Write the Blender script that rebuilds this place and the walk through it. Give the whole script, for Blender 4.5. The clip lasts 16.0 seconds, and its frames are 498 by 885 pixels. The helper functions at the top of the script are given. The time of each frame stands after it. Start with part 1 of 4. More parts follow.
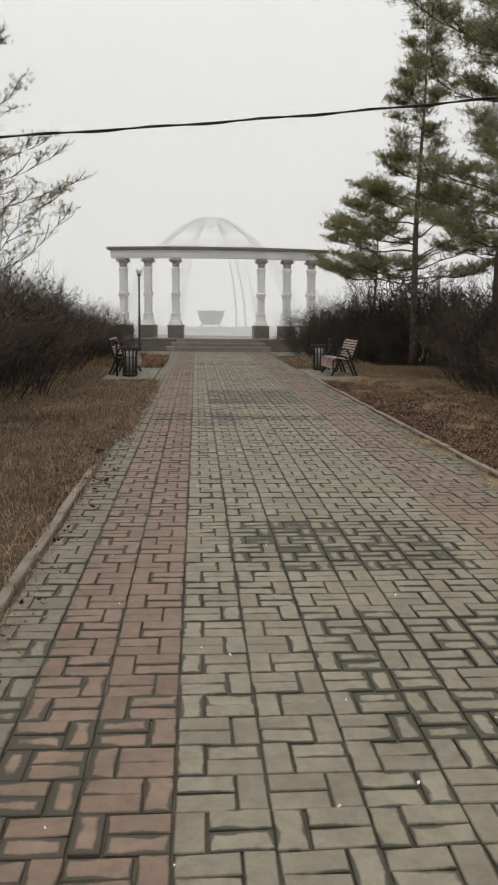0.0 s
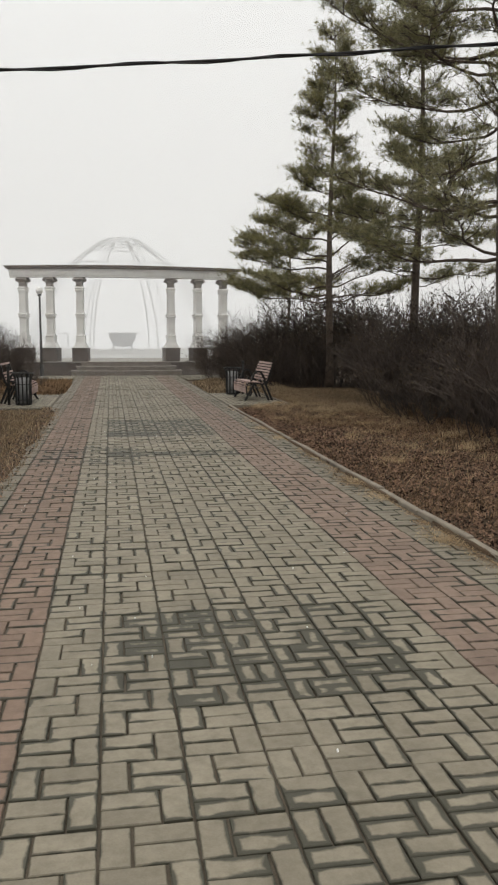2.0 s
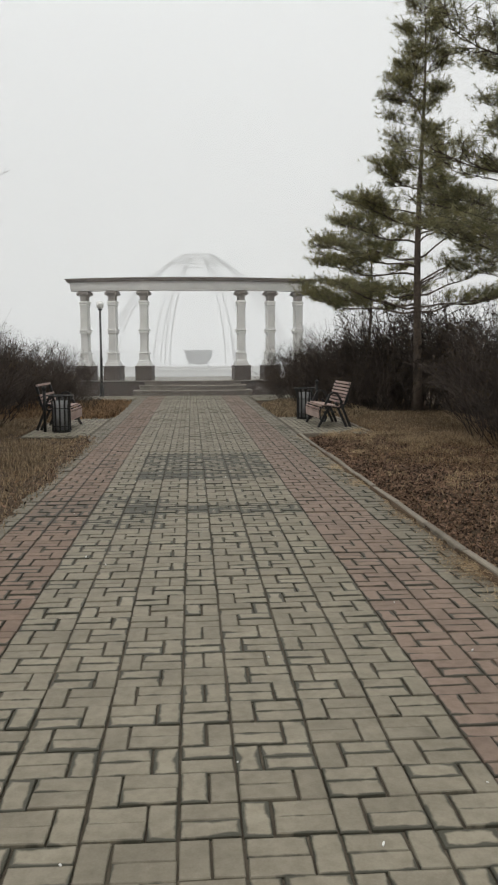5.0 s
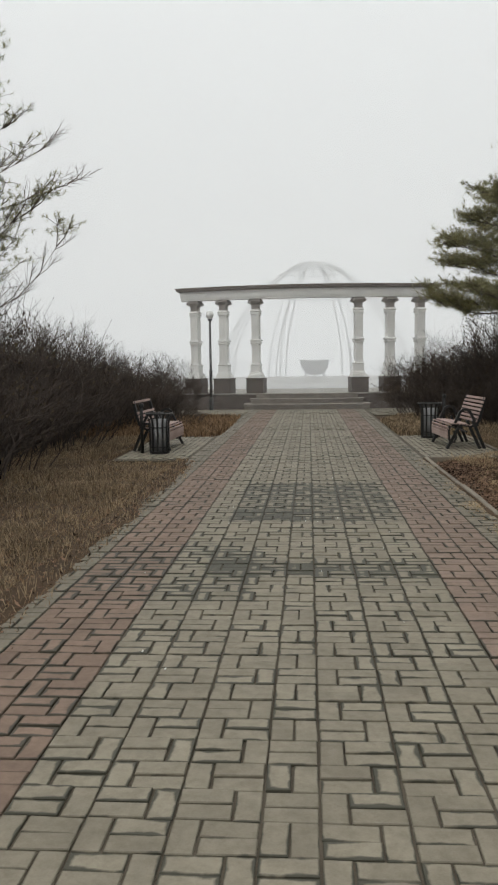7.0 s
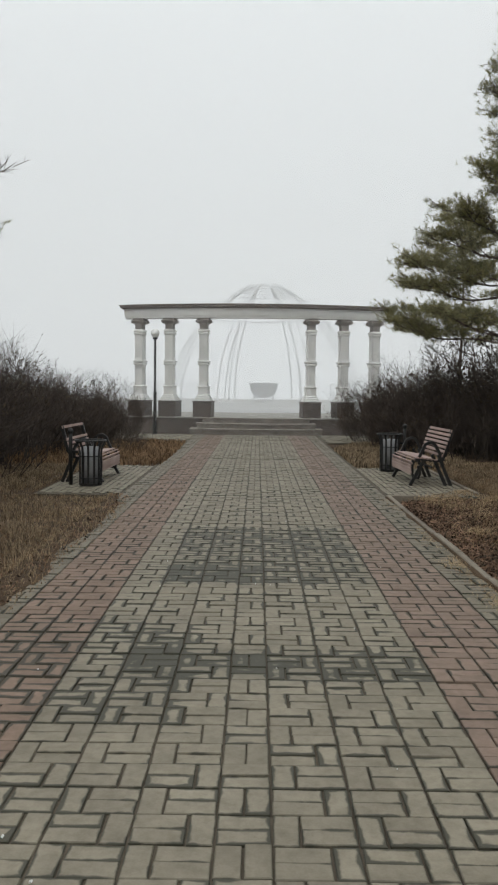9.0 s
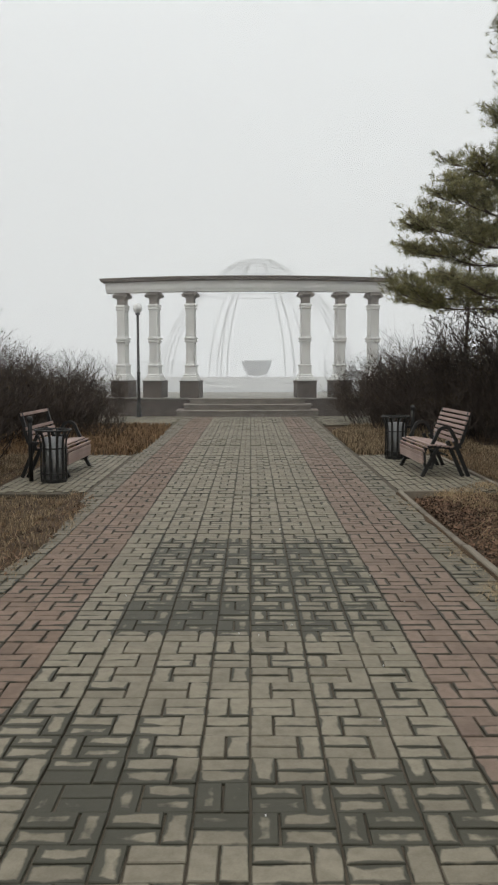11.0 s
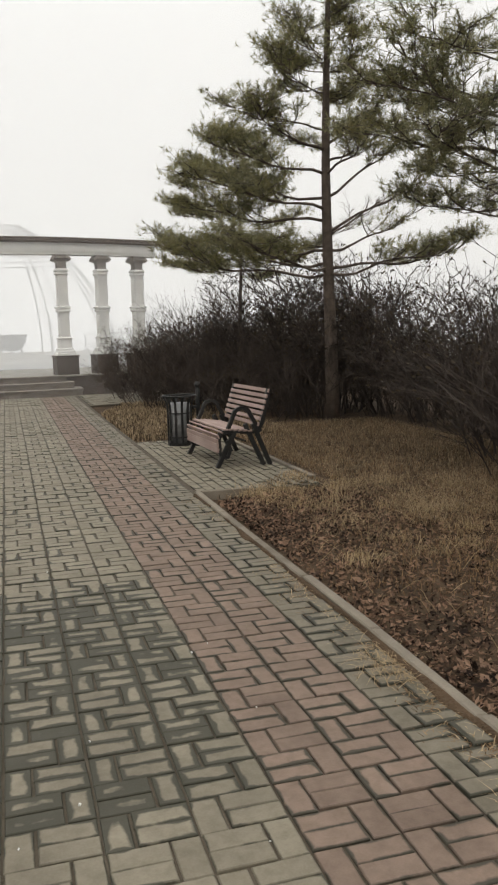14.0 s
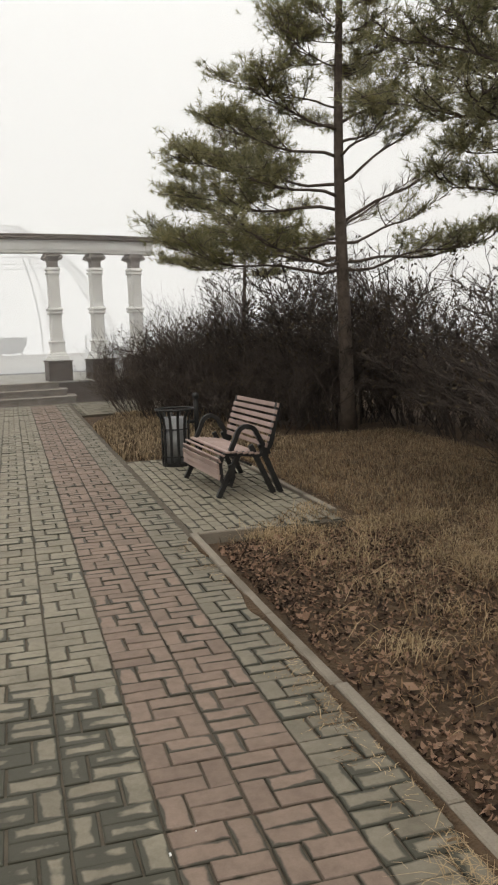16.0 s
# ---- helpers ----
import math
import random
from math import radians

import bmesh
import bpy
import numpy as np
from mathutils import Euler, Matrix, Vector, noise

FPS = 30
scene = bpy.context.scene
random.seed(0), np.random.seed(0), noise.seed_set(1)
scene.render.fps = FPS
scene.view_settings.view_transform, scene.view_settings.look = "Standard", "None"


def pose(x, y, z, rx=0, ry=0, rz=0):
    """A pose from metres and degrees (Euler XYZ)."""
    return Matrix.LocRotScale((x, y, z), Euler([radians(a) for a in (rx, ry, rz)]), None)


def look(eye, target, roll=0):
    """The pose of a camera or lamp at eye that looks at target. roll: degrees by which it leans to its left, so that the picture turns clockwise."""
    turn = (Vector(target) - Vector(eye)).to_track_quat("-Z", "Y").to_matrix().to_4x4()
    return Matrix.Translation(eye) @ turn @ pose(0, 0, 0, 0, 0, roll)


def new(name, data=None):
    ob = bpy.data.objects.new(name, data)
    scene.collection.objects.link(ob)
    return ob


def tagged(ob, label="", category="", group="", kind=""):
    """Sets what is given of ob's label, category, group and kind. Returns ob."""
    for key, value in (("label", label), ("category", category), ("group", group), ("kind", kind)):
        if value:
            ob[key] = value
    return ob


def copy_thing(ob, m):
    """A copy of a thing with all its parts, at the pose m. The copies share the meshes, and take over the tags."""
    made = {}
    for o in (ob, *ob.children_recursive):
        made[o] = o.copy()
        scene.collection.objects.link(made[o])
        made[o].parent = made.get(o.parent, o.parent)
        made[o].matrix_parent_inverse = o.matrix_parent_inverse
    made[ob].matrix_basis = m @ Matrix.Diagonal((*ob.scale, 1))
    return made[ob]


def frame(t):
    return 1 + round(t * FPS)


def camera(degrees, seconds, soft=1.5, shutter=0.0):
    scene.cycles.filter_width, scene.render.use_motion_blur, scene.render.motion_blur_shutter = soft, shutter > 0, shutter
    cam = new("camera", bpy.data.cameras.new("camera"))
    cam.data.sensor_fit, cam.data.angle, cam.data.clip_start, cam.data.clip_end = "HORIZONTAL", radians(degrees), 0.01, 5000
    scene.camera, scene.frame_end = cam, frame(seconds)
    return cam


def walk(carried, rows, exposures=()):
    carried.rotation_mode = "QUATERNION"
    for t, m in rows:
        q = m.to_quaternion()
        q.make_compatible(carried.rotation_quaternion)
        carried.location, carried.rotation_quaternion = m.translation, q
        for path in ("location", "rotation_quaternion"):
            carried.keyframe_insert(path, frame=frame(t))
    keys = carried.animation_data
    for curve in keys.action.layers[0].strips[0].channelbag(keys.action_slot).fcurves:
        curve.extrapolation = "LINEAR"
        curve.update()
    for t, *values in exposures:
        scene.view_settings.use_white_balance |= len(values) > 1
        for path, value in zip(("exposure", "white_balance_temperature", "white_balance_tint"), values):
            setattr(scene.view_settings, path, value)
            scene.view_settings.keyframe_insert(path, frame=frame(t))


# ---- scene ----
cam = camera(34.2, 16.0, soft=2.2)
PATH = [
    (0, (-0.931, -0.025, 1.517), (-0.801, 1.947, 1.205), 0.6),
    (0.5, (-0.923, 0.362, 1.498), (-0.733, 2.325, 1.169), 0.2),
    (1, (-0.82, 0.687, 1.534), (-0.564, 2.648, 1.233), -0.1),
    (1.5, (-0.714, 1.096, 1.508), (-0.335, 3.042, 1.244), 0.2),
    (2, (-0.634, 1.461, 1.516), (-0.301, 3.416, 1.256), 0.1),
    (2.5, (-0.5, 1.876, 1.547), (-0.27, 3.844, 1.279), 0.7),
    (3, (-0.445, 2.218, 1.531), (-0.234, 4.192, 1.287), 1.6),
    (3.5, (-0.395, 2.645, 1.53), (-0.23, 4.623, 1.285), -0.1),
    (3.7, (-0.333, 2.851, 1.518), (-0.221, 4.831, 1.264), -1.7),
    (5.8, (0.012, 5.017, 1.48), (0.138, 7.003, 1.281), 1.7),
    (6, (0.015, 5.186, 1.497), (0.125, 7.172, 1.291), 2.3),
    (6.5, (0.052, 5.535, 1.499), (0.031, 7.525, 1.296), 0.7),
    (7, (0.07, 5.953, 1.534), (-0.078, 7.938, 1.342), -0.8),
    (7.5, (0.037, 6.314, 1.523), (-0.095, 8.301, 1.344), 0.7),
    (8, (0.044, 6.661, 1.507), (-0.055, 8.654, 1.372), 0.7),
    (8.5, (0.075, 7.059, 1.546), (-0.042, 9.051, 1.407), 0.3),
    (9, (0.03, 7.448, 1.565), (0.011, 9.444, 1.426), 0.6),
    (9.2, (0.014, 7.59, 1.573), (0.019, 9.585, 1.43), 0.5),
    (11.3, (0.132, 9.32, 1.579), (0.129, 11.31, 1.383), -0.2),
    (11.5, (0.145, 9.412, 1.571), (0.195, 11.402, 1.374), 0.3),
    (12, (0.132, 9.798, 1.599), (0.432, 11.761, 1.357), 0.4),
    (12.5, (0.147, 10.128, 1.554), (0.516, 12.078, 1.308), -1.4),
    (13, (0.178, 10.546, 1.58), (0.46, 12.514, 1.36), -1.6),
    (13.5, (0.145, 10.964, 1.582), (0.576, 12.901, 1.333), -0.1),
    (14, (0.204, 11.32, 1.563), (0.766, 13.22, 1.294), -1.4),
    (14.5, (0.319, 11.688, 1.581), (0.925, 13.574, 1.307), -2.3),
    (15, (0.325, 12.021, 1.621), (0.999, 13.886, 1.365), -0.2),
    (15.5, (0.49, 12.389, 1.61), (1.097, 14.279, 1.366), -1.8),
    (16, (0.625, 12.767, 1.601), (1.175, 14.671, 1.333), -1.9),
]
walk(cam, [(t, look(eye, target, roll)) for t, eye, target, roll in PATH],
     exposures=[(0, 0.18, 7000, 13), (1.5, 0.26, 7050, 13), (3.5, 0.19, 6900, 12), (7, 0.15, 6800, 11), (9, 0.12, 6650, 10), (12.5, 0.25, 6950, 12), (14, 0.39, 7100, 13), (16, 0.43, 7150, 13)])


# ---- world, sun, light ----
world = bpy.data.worlds.new("overcast_sky")
scene.world = world
world.use_nodes = True
wn, wl = world.node_tree.nodes, world.node_tree.links
wn.clear()
w_out = wn.new("ShaderNodeOutputWorld")
w_bg = wn.new("ShaderNodeBackground")
w_mix = wn.new("ShaderNodeMixRGB")
w_sky = wn.new("ShaderNodeTexSky")
w_sky.sky_type = "NISHITA"
w_sky.sun_disc = False
w_sky.sun_elevation, w_sky.sun_rotation = radians(40), radians(200)
w_sky.dust_density = 6.0
w_mul = wn.new("ShaderNodeMixRGB")
w_mul.blend_type = "MULTIPLY"
w_mul.inputs[0].default_value = 1.0
w_mul.inputs[2].default_value = (0.08, 0.08, 0.08, 1)
w_mix.inputs[0].default_value = 0.94
w_mix.inputs[2].default_value = (0.865, 0.92, 0.955, 1)
wl.new(w_sky.outputs[0], w_mul.inputs[1])
wl.new(w_mul.outputs[0], w_mix.inputs[1])
wl.new(w_mix.outputs[0], w_bg.inputs[0])
# an overcast sky is brighter towards the zenith
w_co, w_sep, w_pow, w_grad = wn.new("ShaderNodeTexCoord"), wn.new("ShaderNodeSeparateXYZ"), wn.new("ShaderNodeMath"), wn.new("ShaderNodeMath")
w_pow.operation, w_grad.operation = "POWER", "MULTIPLY_ADD"
w_pow.use_clamp = True
w_pow.inputs[1].default_value = 3.0
w_grad.inputs[1].default_value, w_grad.inputs[2].default_value = 1.5, 0.92
wl.new(w_co.outputs["Generated"], w_sep.inputs[0])
wl.new(w_sep.outputs[2], w_pow.inputs[0])
wl.new(w_pow.outputs[0], w_grad.inputs[0])
wl.new(w_grad.outputs[0], w_bg.inputs[1])
wl.new(w_bg.outputs[0], w_out.inputs[0])
SKY = (0.865, 0.92, 0.955)

sun_data = bpy.data.lights.new("sun", "SUN")
sun_data.energy, sun_data.angle, sun_data.color = 0.7, radians(40), (1.0, 0.96, 0.9)
sun = new("sun", sun_data)
sun.matrix_world = look((-6, -14, 20), (0, 0, 0))


# ---- materials ----
def material(name, dark, light, scale=6.0, fine=60.0, rough=0.8, bump=0.3, metal=0.0, vary=0.0, per=None, spec=0.3, depth=0.01):
    """Two scales of noise between two colours, with a fine relief; per: 'object' or 'island' shifts the tone of each piece."""
    m = bpy.data.materials.new(name)
    m.use_nodes = True
    n, l = m.node_tree.nodes, m.node_tree.links
    b = n["Principled BSDF"]
    geo = n.new("ShaderNodeNewGeometry")
    n1, n2 = n.new("ShaderNodeTexNoise"), n.new("ShaderNodeTexNoise")
    n1.inputs["Scale"].default_value, n2.inputs["Scale"].default_value = scale, fine
    n1.inputs["Detail"].default_value, n2.inputs["Detail"].default_value = 4, 3
    l.new(geo.outputs["Position"], n1.inputs["Vector"])
    l.new(geo.outputs["Position"], n2.inputs["Vector"])
    add = n.new("ShaderNodeMath")
    add.operation = "MULTIPLY_ADD"
    add.inputs[1].default_value = 0.45
    l.new(n2.outputs["Fac"], add.inputs[0])
    half = n.new("ShaderNodeMath")
    half.operation = "MULTIPLY_ADD"
    half.inputs[1].default_value, half.inputs[2].default_value = 1.3, -0.38
    l.new(n1.outputs["Fac"], half.inputs[0])
    l.new(half.outputs[0], add.inputs[2])
    fac = add.outputs[0]
    if per:
        if per == "object":
            rnd = n.new("ShaderNodeObjectInfo").outputs["Random"]
        else:
            rnd = geo.outputs["Random Per Island"]
        sh = n.new("ShaderNodeMath")
        sh.operation = "MULTIPLY_ADD"
        sh.inputs[1].default_value, sh.inputs[2].default_value = vary, -vary / 2
        l.new(rnd, sh.inputs[0])
        tot = n.new("ShaderNodeMath")
        l.new(fac, tot.inputs[0])
        l.new(sh.outputs[0], tot.inputs[1])
        fac = tot.outputs[0]
    ramp = n.new("ShaderNodeMixRGB")
    ramp.use_clamp = True
    ramp.inputs[1].default_value, ramp.inputs[2].default_value = (*dark, 1), (*light, 1)
    clamp = n.new("ShaderNodeClamp")
    l.new(fac, clamp.inputs[0])
    l.new(clamp.outputs[0], ramp.inputs[0])
    l.new(ramp.outputs[0], b.inputs["Base Color"])
    b.inputs["Roughness"].default_value, b.inputs["Metallic"].default_value = rough, metal
    b.inputs["Specular IOR Level"].default_value = spec
    if bump:
        bp = n.new("ShaderNodeBump")
        bp.inputs["Strength"].default_value, bp.inputs["Distance"].default_value = bump, depth
        l.new(n2.outputs["Fac"], bp.inputs["Height"])
        l.new(bp.outputs[0], b.inputs["Normal"])
    m["mix"] = ramp.name
    return m


# wet and mossy patches on the paving: centre x, centre y, half width, half depth, strength
PATCHES = [(0.13, 15.05, 0.9, 1.33, 0.53), (-0.35, 14.05, 0.42, 0.33, 0.35), (0.15, 11.92, 0.9, 0.3, 0.5), (-0.95, 11.9, 0.7, 0.9, 0.33), (0.05, 5.22, 0.8, 0.66, 0.42),
           (0.3, 3.2, 0.65, 0.8, 0.24), (-1.6, 2.2, 0.45, 0.9, 0.22), (-1.75, 5.5, 0.3, 4.2, 0.12), (1.8, 14.6, 0.16, 6.4, 0.16), (0.81, 5.84, 0.1, 0.06, 0.5)]


def paver_material(name, dark, light, per):
    """Concrete paver with soaked, dirty edges inside the wet patches; the middle of each paver dries first."""
    m = material(name, dark, light, scale=3.0, fine=140.0, rough=0.78, bump=0.35, vary=0.42, per=per, spec=0.42, depth=0.003)
    n, l = m.node_tree.nodes, m.node_tree.links
    b, ramp = n["Principled BSDF"], n[m["mix"]]
    geo = n.new("ShaderNodeNewGeometry")
    sep = n.new("ShaderNodeSeparateXYZ")
    l.new(geo.outputs["Position"], sep.inputs[0])

    def op(kind, a, c=None, d=None):
        k = n.new("ShaderNodeMath")
        k.operation = kind
        for i, v in enumerate((a, c, d)):
            if v is None:
                continue
            if isinstance(v, (int, float)):
                k.inputs[i].default_value = v
            else:
                l.new(v, k.inputs[i])
        return k.outputs[0]

    wob = n.new("ShaderNodeTexNoise")
    wob.inputs["Scale"].default_value, wob.inputs["Detail"].default_value = 8.0, 4
    l.new(geo.outputs["Position"], wob.inputs["Vector"])
    big = n.new("ShaderNodeTexNoise")
    big.inputs["Scale"].default_value, big.inputs["Detail"].default_value = 1.3, 2
    l.new(geo.outputs["Position"], big.inputs["Vector"])
    total = 0.04
    for cx, cy, hx, hy, s in PATCHES:
        dx = op("DIVIDE", op("SUBTRACT", hx, op("ABSOLUTE", op("SUBTRACT", sep.outputs[0], cx))), 0.12)
        dy = op("DIVIDE", op("SUBTRACT", hy, op("ABSOLUTE", op("SUBTRACT", sep.outputs[1], cy))), 0.12)
        inside = op("MINIMUM", op("MAXIMUM", op("MINIMUM", dx, dy), 0.0), 1.0)
        total = op("MULTIPLY_ADD", inside, s, total)
    uv = n.new("ShaderNodeUVMap")
    uv.uv_map = "UVMap"
    su = n.new("ShaderNodeSeparateXYZ")
    l.new(uv.outputs[0], su.inputs[0])
    # metres from the paver's rim
    du = op("MULTIPLY", op("SUBTRACT", 1.0, op("ABSOLUTE", op("MULTIPLY_ADD", su.outputs[0], 2.0, -1.0))), 0.092)
    dv = op("MULTIPLY", op("SUBTRACT", 1.0, op("ABSOLUTE", op("MULTIPLY_ADD", su.outputs[1], 2.0, -1.0))), 0.042)
    rim = op("MINIMUM", du, dv)
    edge = op("POWER", op("MAXIMUM", op("SUBTRACT", 1.0, op("DIVIDE", rim, 0.034)), 0.0), 1.3)
    packed = op("MINIMUM", op("MAXIMUM", op("DIVIDE", op("SUBTRACT", 0.006, rim), 0.004), 0.0), 1.0)
    rnd = n.new("ShaderNodeObjectInfo").outputs["Random"] if per == "object" else geo.outputs["Random Per Island"]
    wet = op("MULTIPLY_ADD", edge, 0.78, op("SUBTRACT", total, 0.13))
    wet = op("MULTIPLY_ADD", op("SUBTRACT", wob.outputs["Fac"], 0.5), 1.35, wet)
    wet = op("MULTIPLY_ADD", op("SUBTRACT", big.outputs["Fac"], 0.5), 0.55, wet)
    wet = op("MULTIPLY_ADD", op("SUBTRACT", rnd, 0.5), 0.55, wet)
    wet = op("MULTIPLY", op("SUBTRACT", wet, 0.5), 4.0)
    wet = op("MINIMUM", op("MAXIMUM", wet, 0.0), 0.88)
    wet = op("MAXIMUM", wet, op("MULTIPLY", packed, op("MULTIPLY_ADD", big.outputs["Fac"], 0.8, -0.12)))
    # blotches of old dirt and scuffs, smaller than a paver
    blot = n.new("ShaderNodeTexNoise")
    blot.inputs["Scale"].default_value, blot.inputs["Detail"].default_value, blot.inputs["Roughness"].default_value = 17.0, 6, 0.65
    l.new(geo.outputs["Position"], blot.inputs["Vector"])
    worn = n.new("ShaderNodeMixRGB")
    worn.blend_type = "MULTIPLY"
    l.new(op("MINIMUM", op("MAXIMUM", op("MULTIPLY_ADD", blot.outputs["Fac"], -3.2, 1.9), 0.0), 1.0), worn.inputs[0])
    l.new(ramp.outputs[0], worn.inputs[1])
    worn.inputs[2].default_value = (0.74, 0.72, 0.69, 1)
    mix = n.new("ShaderNodeMixRGB")
    l.new(wet, mix.inputs[0])
    l.new(worn.outputs[0], mix.inputs[1])
    mix.inputs[2].default_value = (0.03, 0.0305, 0.0195, 1)
    l.new(mix.outputs[0], b.inputs["Base Color"])
    l.new(op("MULTIPLY_ADD", wet, -0.04, 0.7), b.inputs["Roughness"])
    return m


GREY = ((0.163, 0.143, 0.105), (0.29, 0.258, 0.194))
RED = ((0.145, 0.098, 0.071), (0.26, 0.182, 0.136))
MOSSY = ((0.132, 0.115, 0.084), (0.245, 0.217, 0.165))
M_grey_piece = paver_material("grey_paver_piece", *GREY, "object")
M_grey_joined = paver_material("grey_paver_joined", *GREY, "island")
M_moss_piece = paver_material("mossy_paver_piece", *MOSSY, "object")
M_moss_joined = paver_material("mossy_paver_joined", *MOSSY, "island")
RED_EAST = ((0.152, 0.107, 0.082), (0.272, 0.197, 0.152))
M_red_east_piece = paver_material("dull_red_paver_piece", *RED_EAST, "object")
M_red_east_joined = paver_material("dull_red_paver_joined", *RED_EAST, "island")
M_red_piece = paver_material("red_paver_piece", *RED, "object")
M_red_joined = paver_material("red_paver_joined", *RED, "island")
M_joint = material("joint_sand", (0.058, 0.048, 0.034), (0.13, 0.108, 0.08), 8, 120, 0.9, 0.5)
M_kerb = material("kerb_concrete", (0.13, 0.11, 0.085), (0.3, 0.262, 0.21), 4, 90, 0.85, 0.5, vary=0.3, per="object")
M_soil = material("verge_soil", (0.03, 0.019, 0.011), (0.13, 0.083, 0.048), 2.5, 55, 0.95, 0.8, depth=0.03)
M_white = material("white_paint", (0.66, 0.66, 0.64), (0.84, 0.84, 0.82), 3, 50, 0.6, 0.15)
M_cornice = material("brown_cornice", (0.16, 0.13, 0.11), (0.24, 0.2, 0.175), 3, 50, 0.7, 0.2)
M_capital = material("grey_brown_capital", (0.2, 0.18, 0.165), (0.32, 0.29, 0.27), 6, 50, 0.75, 0.3)
M_granite = material("brown_granite", (0.055, 0.043, 0.037), (0.13, 0.104, 0.09), 5, 160, 0.6, 0.2)
M_step = material("grey_step_stone", (0.12, 0.103, 0.088), (0.3, 0.265, 0.23), 3, 80, 0.85, 0.4)
M_floorstone = material("platform_paving", (0.2, 0.19, 0.17), (0.34, 0.33, 0.3), 2, 60, 0.8, 0.3)
M_asphalt = material("damp_asphalt", (0.1, 0.1, 0.1), (0.16, 0.16, 0.16), 0.6, 60, 0.75, 0.3)
M_black = material("black_painted_steel", (0.008, 0.008, 0.008), (0.025, 0.024, 0.023), 12, 90, 0.5, 0.2, spec=0.4)
M_slat = material("pale_pink_slat", (0.27, 0.19, 0.165), (0.45, 0.34, 0.305), 3, 70, 0.7, 0.3, vary=0.35, per="object")
M_zinc = material("galvanised_steel", (0.17, 0.17, 0.175), (0.34, 0.345, 0.35), 6, 60, 0.5, 0.1, metal=0.35)
M_bark = material("pine_bark", (0.055, 0.043, 0.035), (0.17, 0.135, 0.11), 7, 40, 0.95, 0.9, depth=0.03)
M_needle = material("pine_needles", (0.112, 0.114, 0.057), (0.36, 0.34, 0.19), 0.9, 5, 0.7, 0.0, vary=0.5, per="island")
M_needle_pale = material("yellowing_pine_needles", (0.13, 0.125, 0.05), (0.3, 0.27, 0.13), 0.9, 5, 0.7, 0.0, vary=0.5, per="island")
M_twig = material("dark_twigs", (0.032, 0.025, 0.021), (0.105, 0.084, 0.072), 1.5, 30, 0.95, 0.0, vary=0.5, per="island")
M_grass = material("dry_grass", (0.11, 0.079, 0.05), (0.46, 0.35, 0.225), 0.7, 8, 0.85, 0.0, vary=1.3, per="island")
M_grass_brown = material("brown_dead_grass", (0.08, 0.049, 0.028), (0.36, 0.235, 0.135), 0.7, 8, 0.9, 0.0, vary=1.3, per="island")
M_straw = material("pale_straw", (0.34, 0.245, 0.14), (0.64, 0.49, 0.31), 2, 20, 0.8, 0.0, vary=0.6, per="island")
M_leaf = material("fallen_leaves", (0.022, 0.012, 0.008), (0.38, 0.245, 0.17), 3, 12, 0.85, 0.0, vary=1.5, per="island")
M_seed = material("dry_seed_heads", (0.03, 0.022, 0.014), (0.1, 0.075, 0.045), 3, 12, 0.9, 0.0, vary=0.7, per="island")
M_bowl = material("grey_stone_bowl", (0.06, 0.062, 0.064), (0.12, 0.122, 0.125), 1, 20, 0.7, 0.2)
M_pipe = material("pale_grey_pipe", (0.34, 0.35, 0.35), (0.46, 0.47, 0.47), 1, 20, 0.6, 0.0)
M_cable = material("black_cable", (0.006, 0.006, 0.007), (0.018, 0.018, 0.018), 9, 60, 0.6, 0.1)
M_far = material("far_ground", (0.15, 0.145, 0.13), (0.26, 0.25, 0.225), 0.2, 8, 0.9, 0.2)



def leafy(m, share):
    """Thin leaves and needles let part of the light through."""
    n, l = m.node_tree.nodes, m.node_tree.links
    mix, back = n.new("ShaderNodeMixShader"), n.new("ShaderNodeBsdfTranslucent")
    mix.inputs[0].default_value = share
    l.new(n[m["mix"]].outputs[0], back.inputs["Color"])
    l.new(n["Principled BSDF"].outputs[0], mix.inputs[1])
    l.new(back.outputs[0], mix.inputs[2])
    l.new(mix.outputs[0], n["Material Output"].inputs[0])


for m in (M_needle, M_needle_pale, M_grass, M_grass_brown, M_straw, M_leaf):
    leafy(m, 0.4)

M_globe = bpy.data.materials.new("milky_lamp_globe")
M_globe.use_nodes = True
M_globe.node_tree.nodes["Principled BSDF"].inputs["Base Color"].default_value = (0.8, 0.8, 0.78, 1)
M_globe.node_tree.nodes["Principled BSDF"].inputs["Roughness"].default_value = 0.25


def fog_material(name, share):
    """A thin layer of fog: lets most light through and scatters the rest to both sides."""
    m = bpy.data.materials.new(name)
    m.use_nodes = True
    n, l = m.node_tree.nodes, m.node_tree.links
    n.clear()
    out, mix, both = n.new("ShaderNodeOutputMaterial"), n.new("ShaderNodeMixShader"), n.new("ShaderNodeMixShader")
    clear, front, back = n.new("ShaderNodeBsdfTransparent"), n.new("ShaderNodeBsdfDiffuse"), n.new("ShaderNodeBsdfTranslucent")
    for s in (front, back):
        s.inputs["Color"].default_value = (0.97, 0.98, 0.98, 1)
    l.new(front.outputs[0], both.inputs[1])
    l.new(back.outputs[0], both.inputs[2])
    mix.inputs[0].default_value = share
    l.new(clear.outputs[0], mix.inputs[1])
    l.new(both.outputs[0], mix.inputs[2])
    l.new(mix.outputs[0], out.inputs[0])
    return m


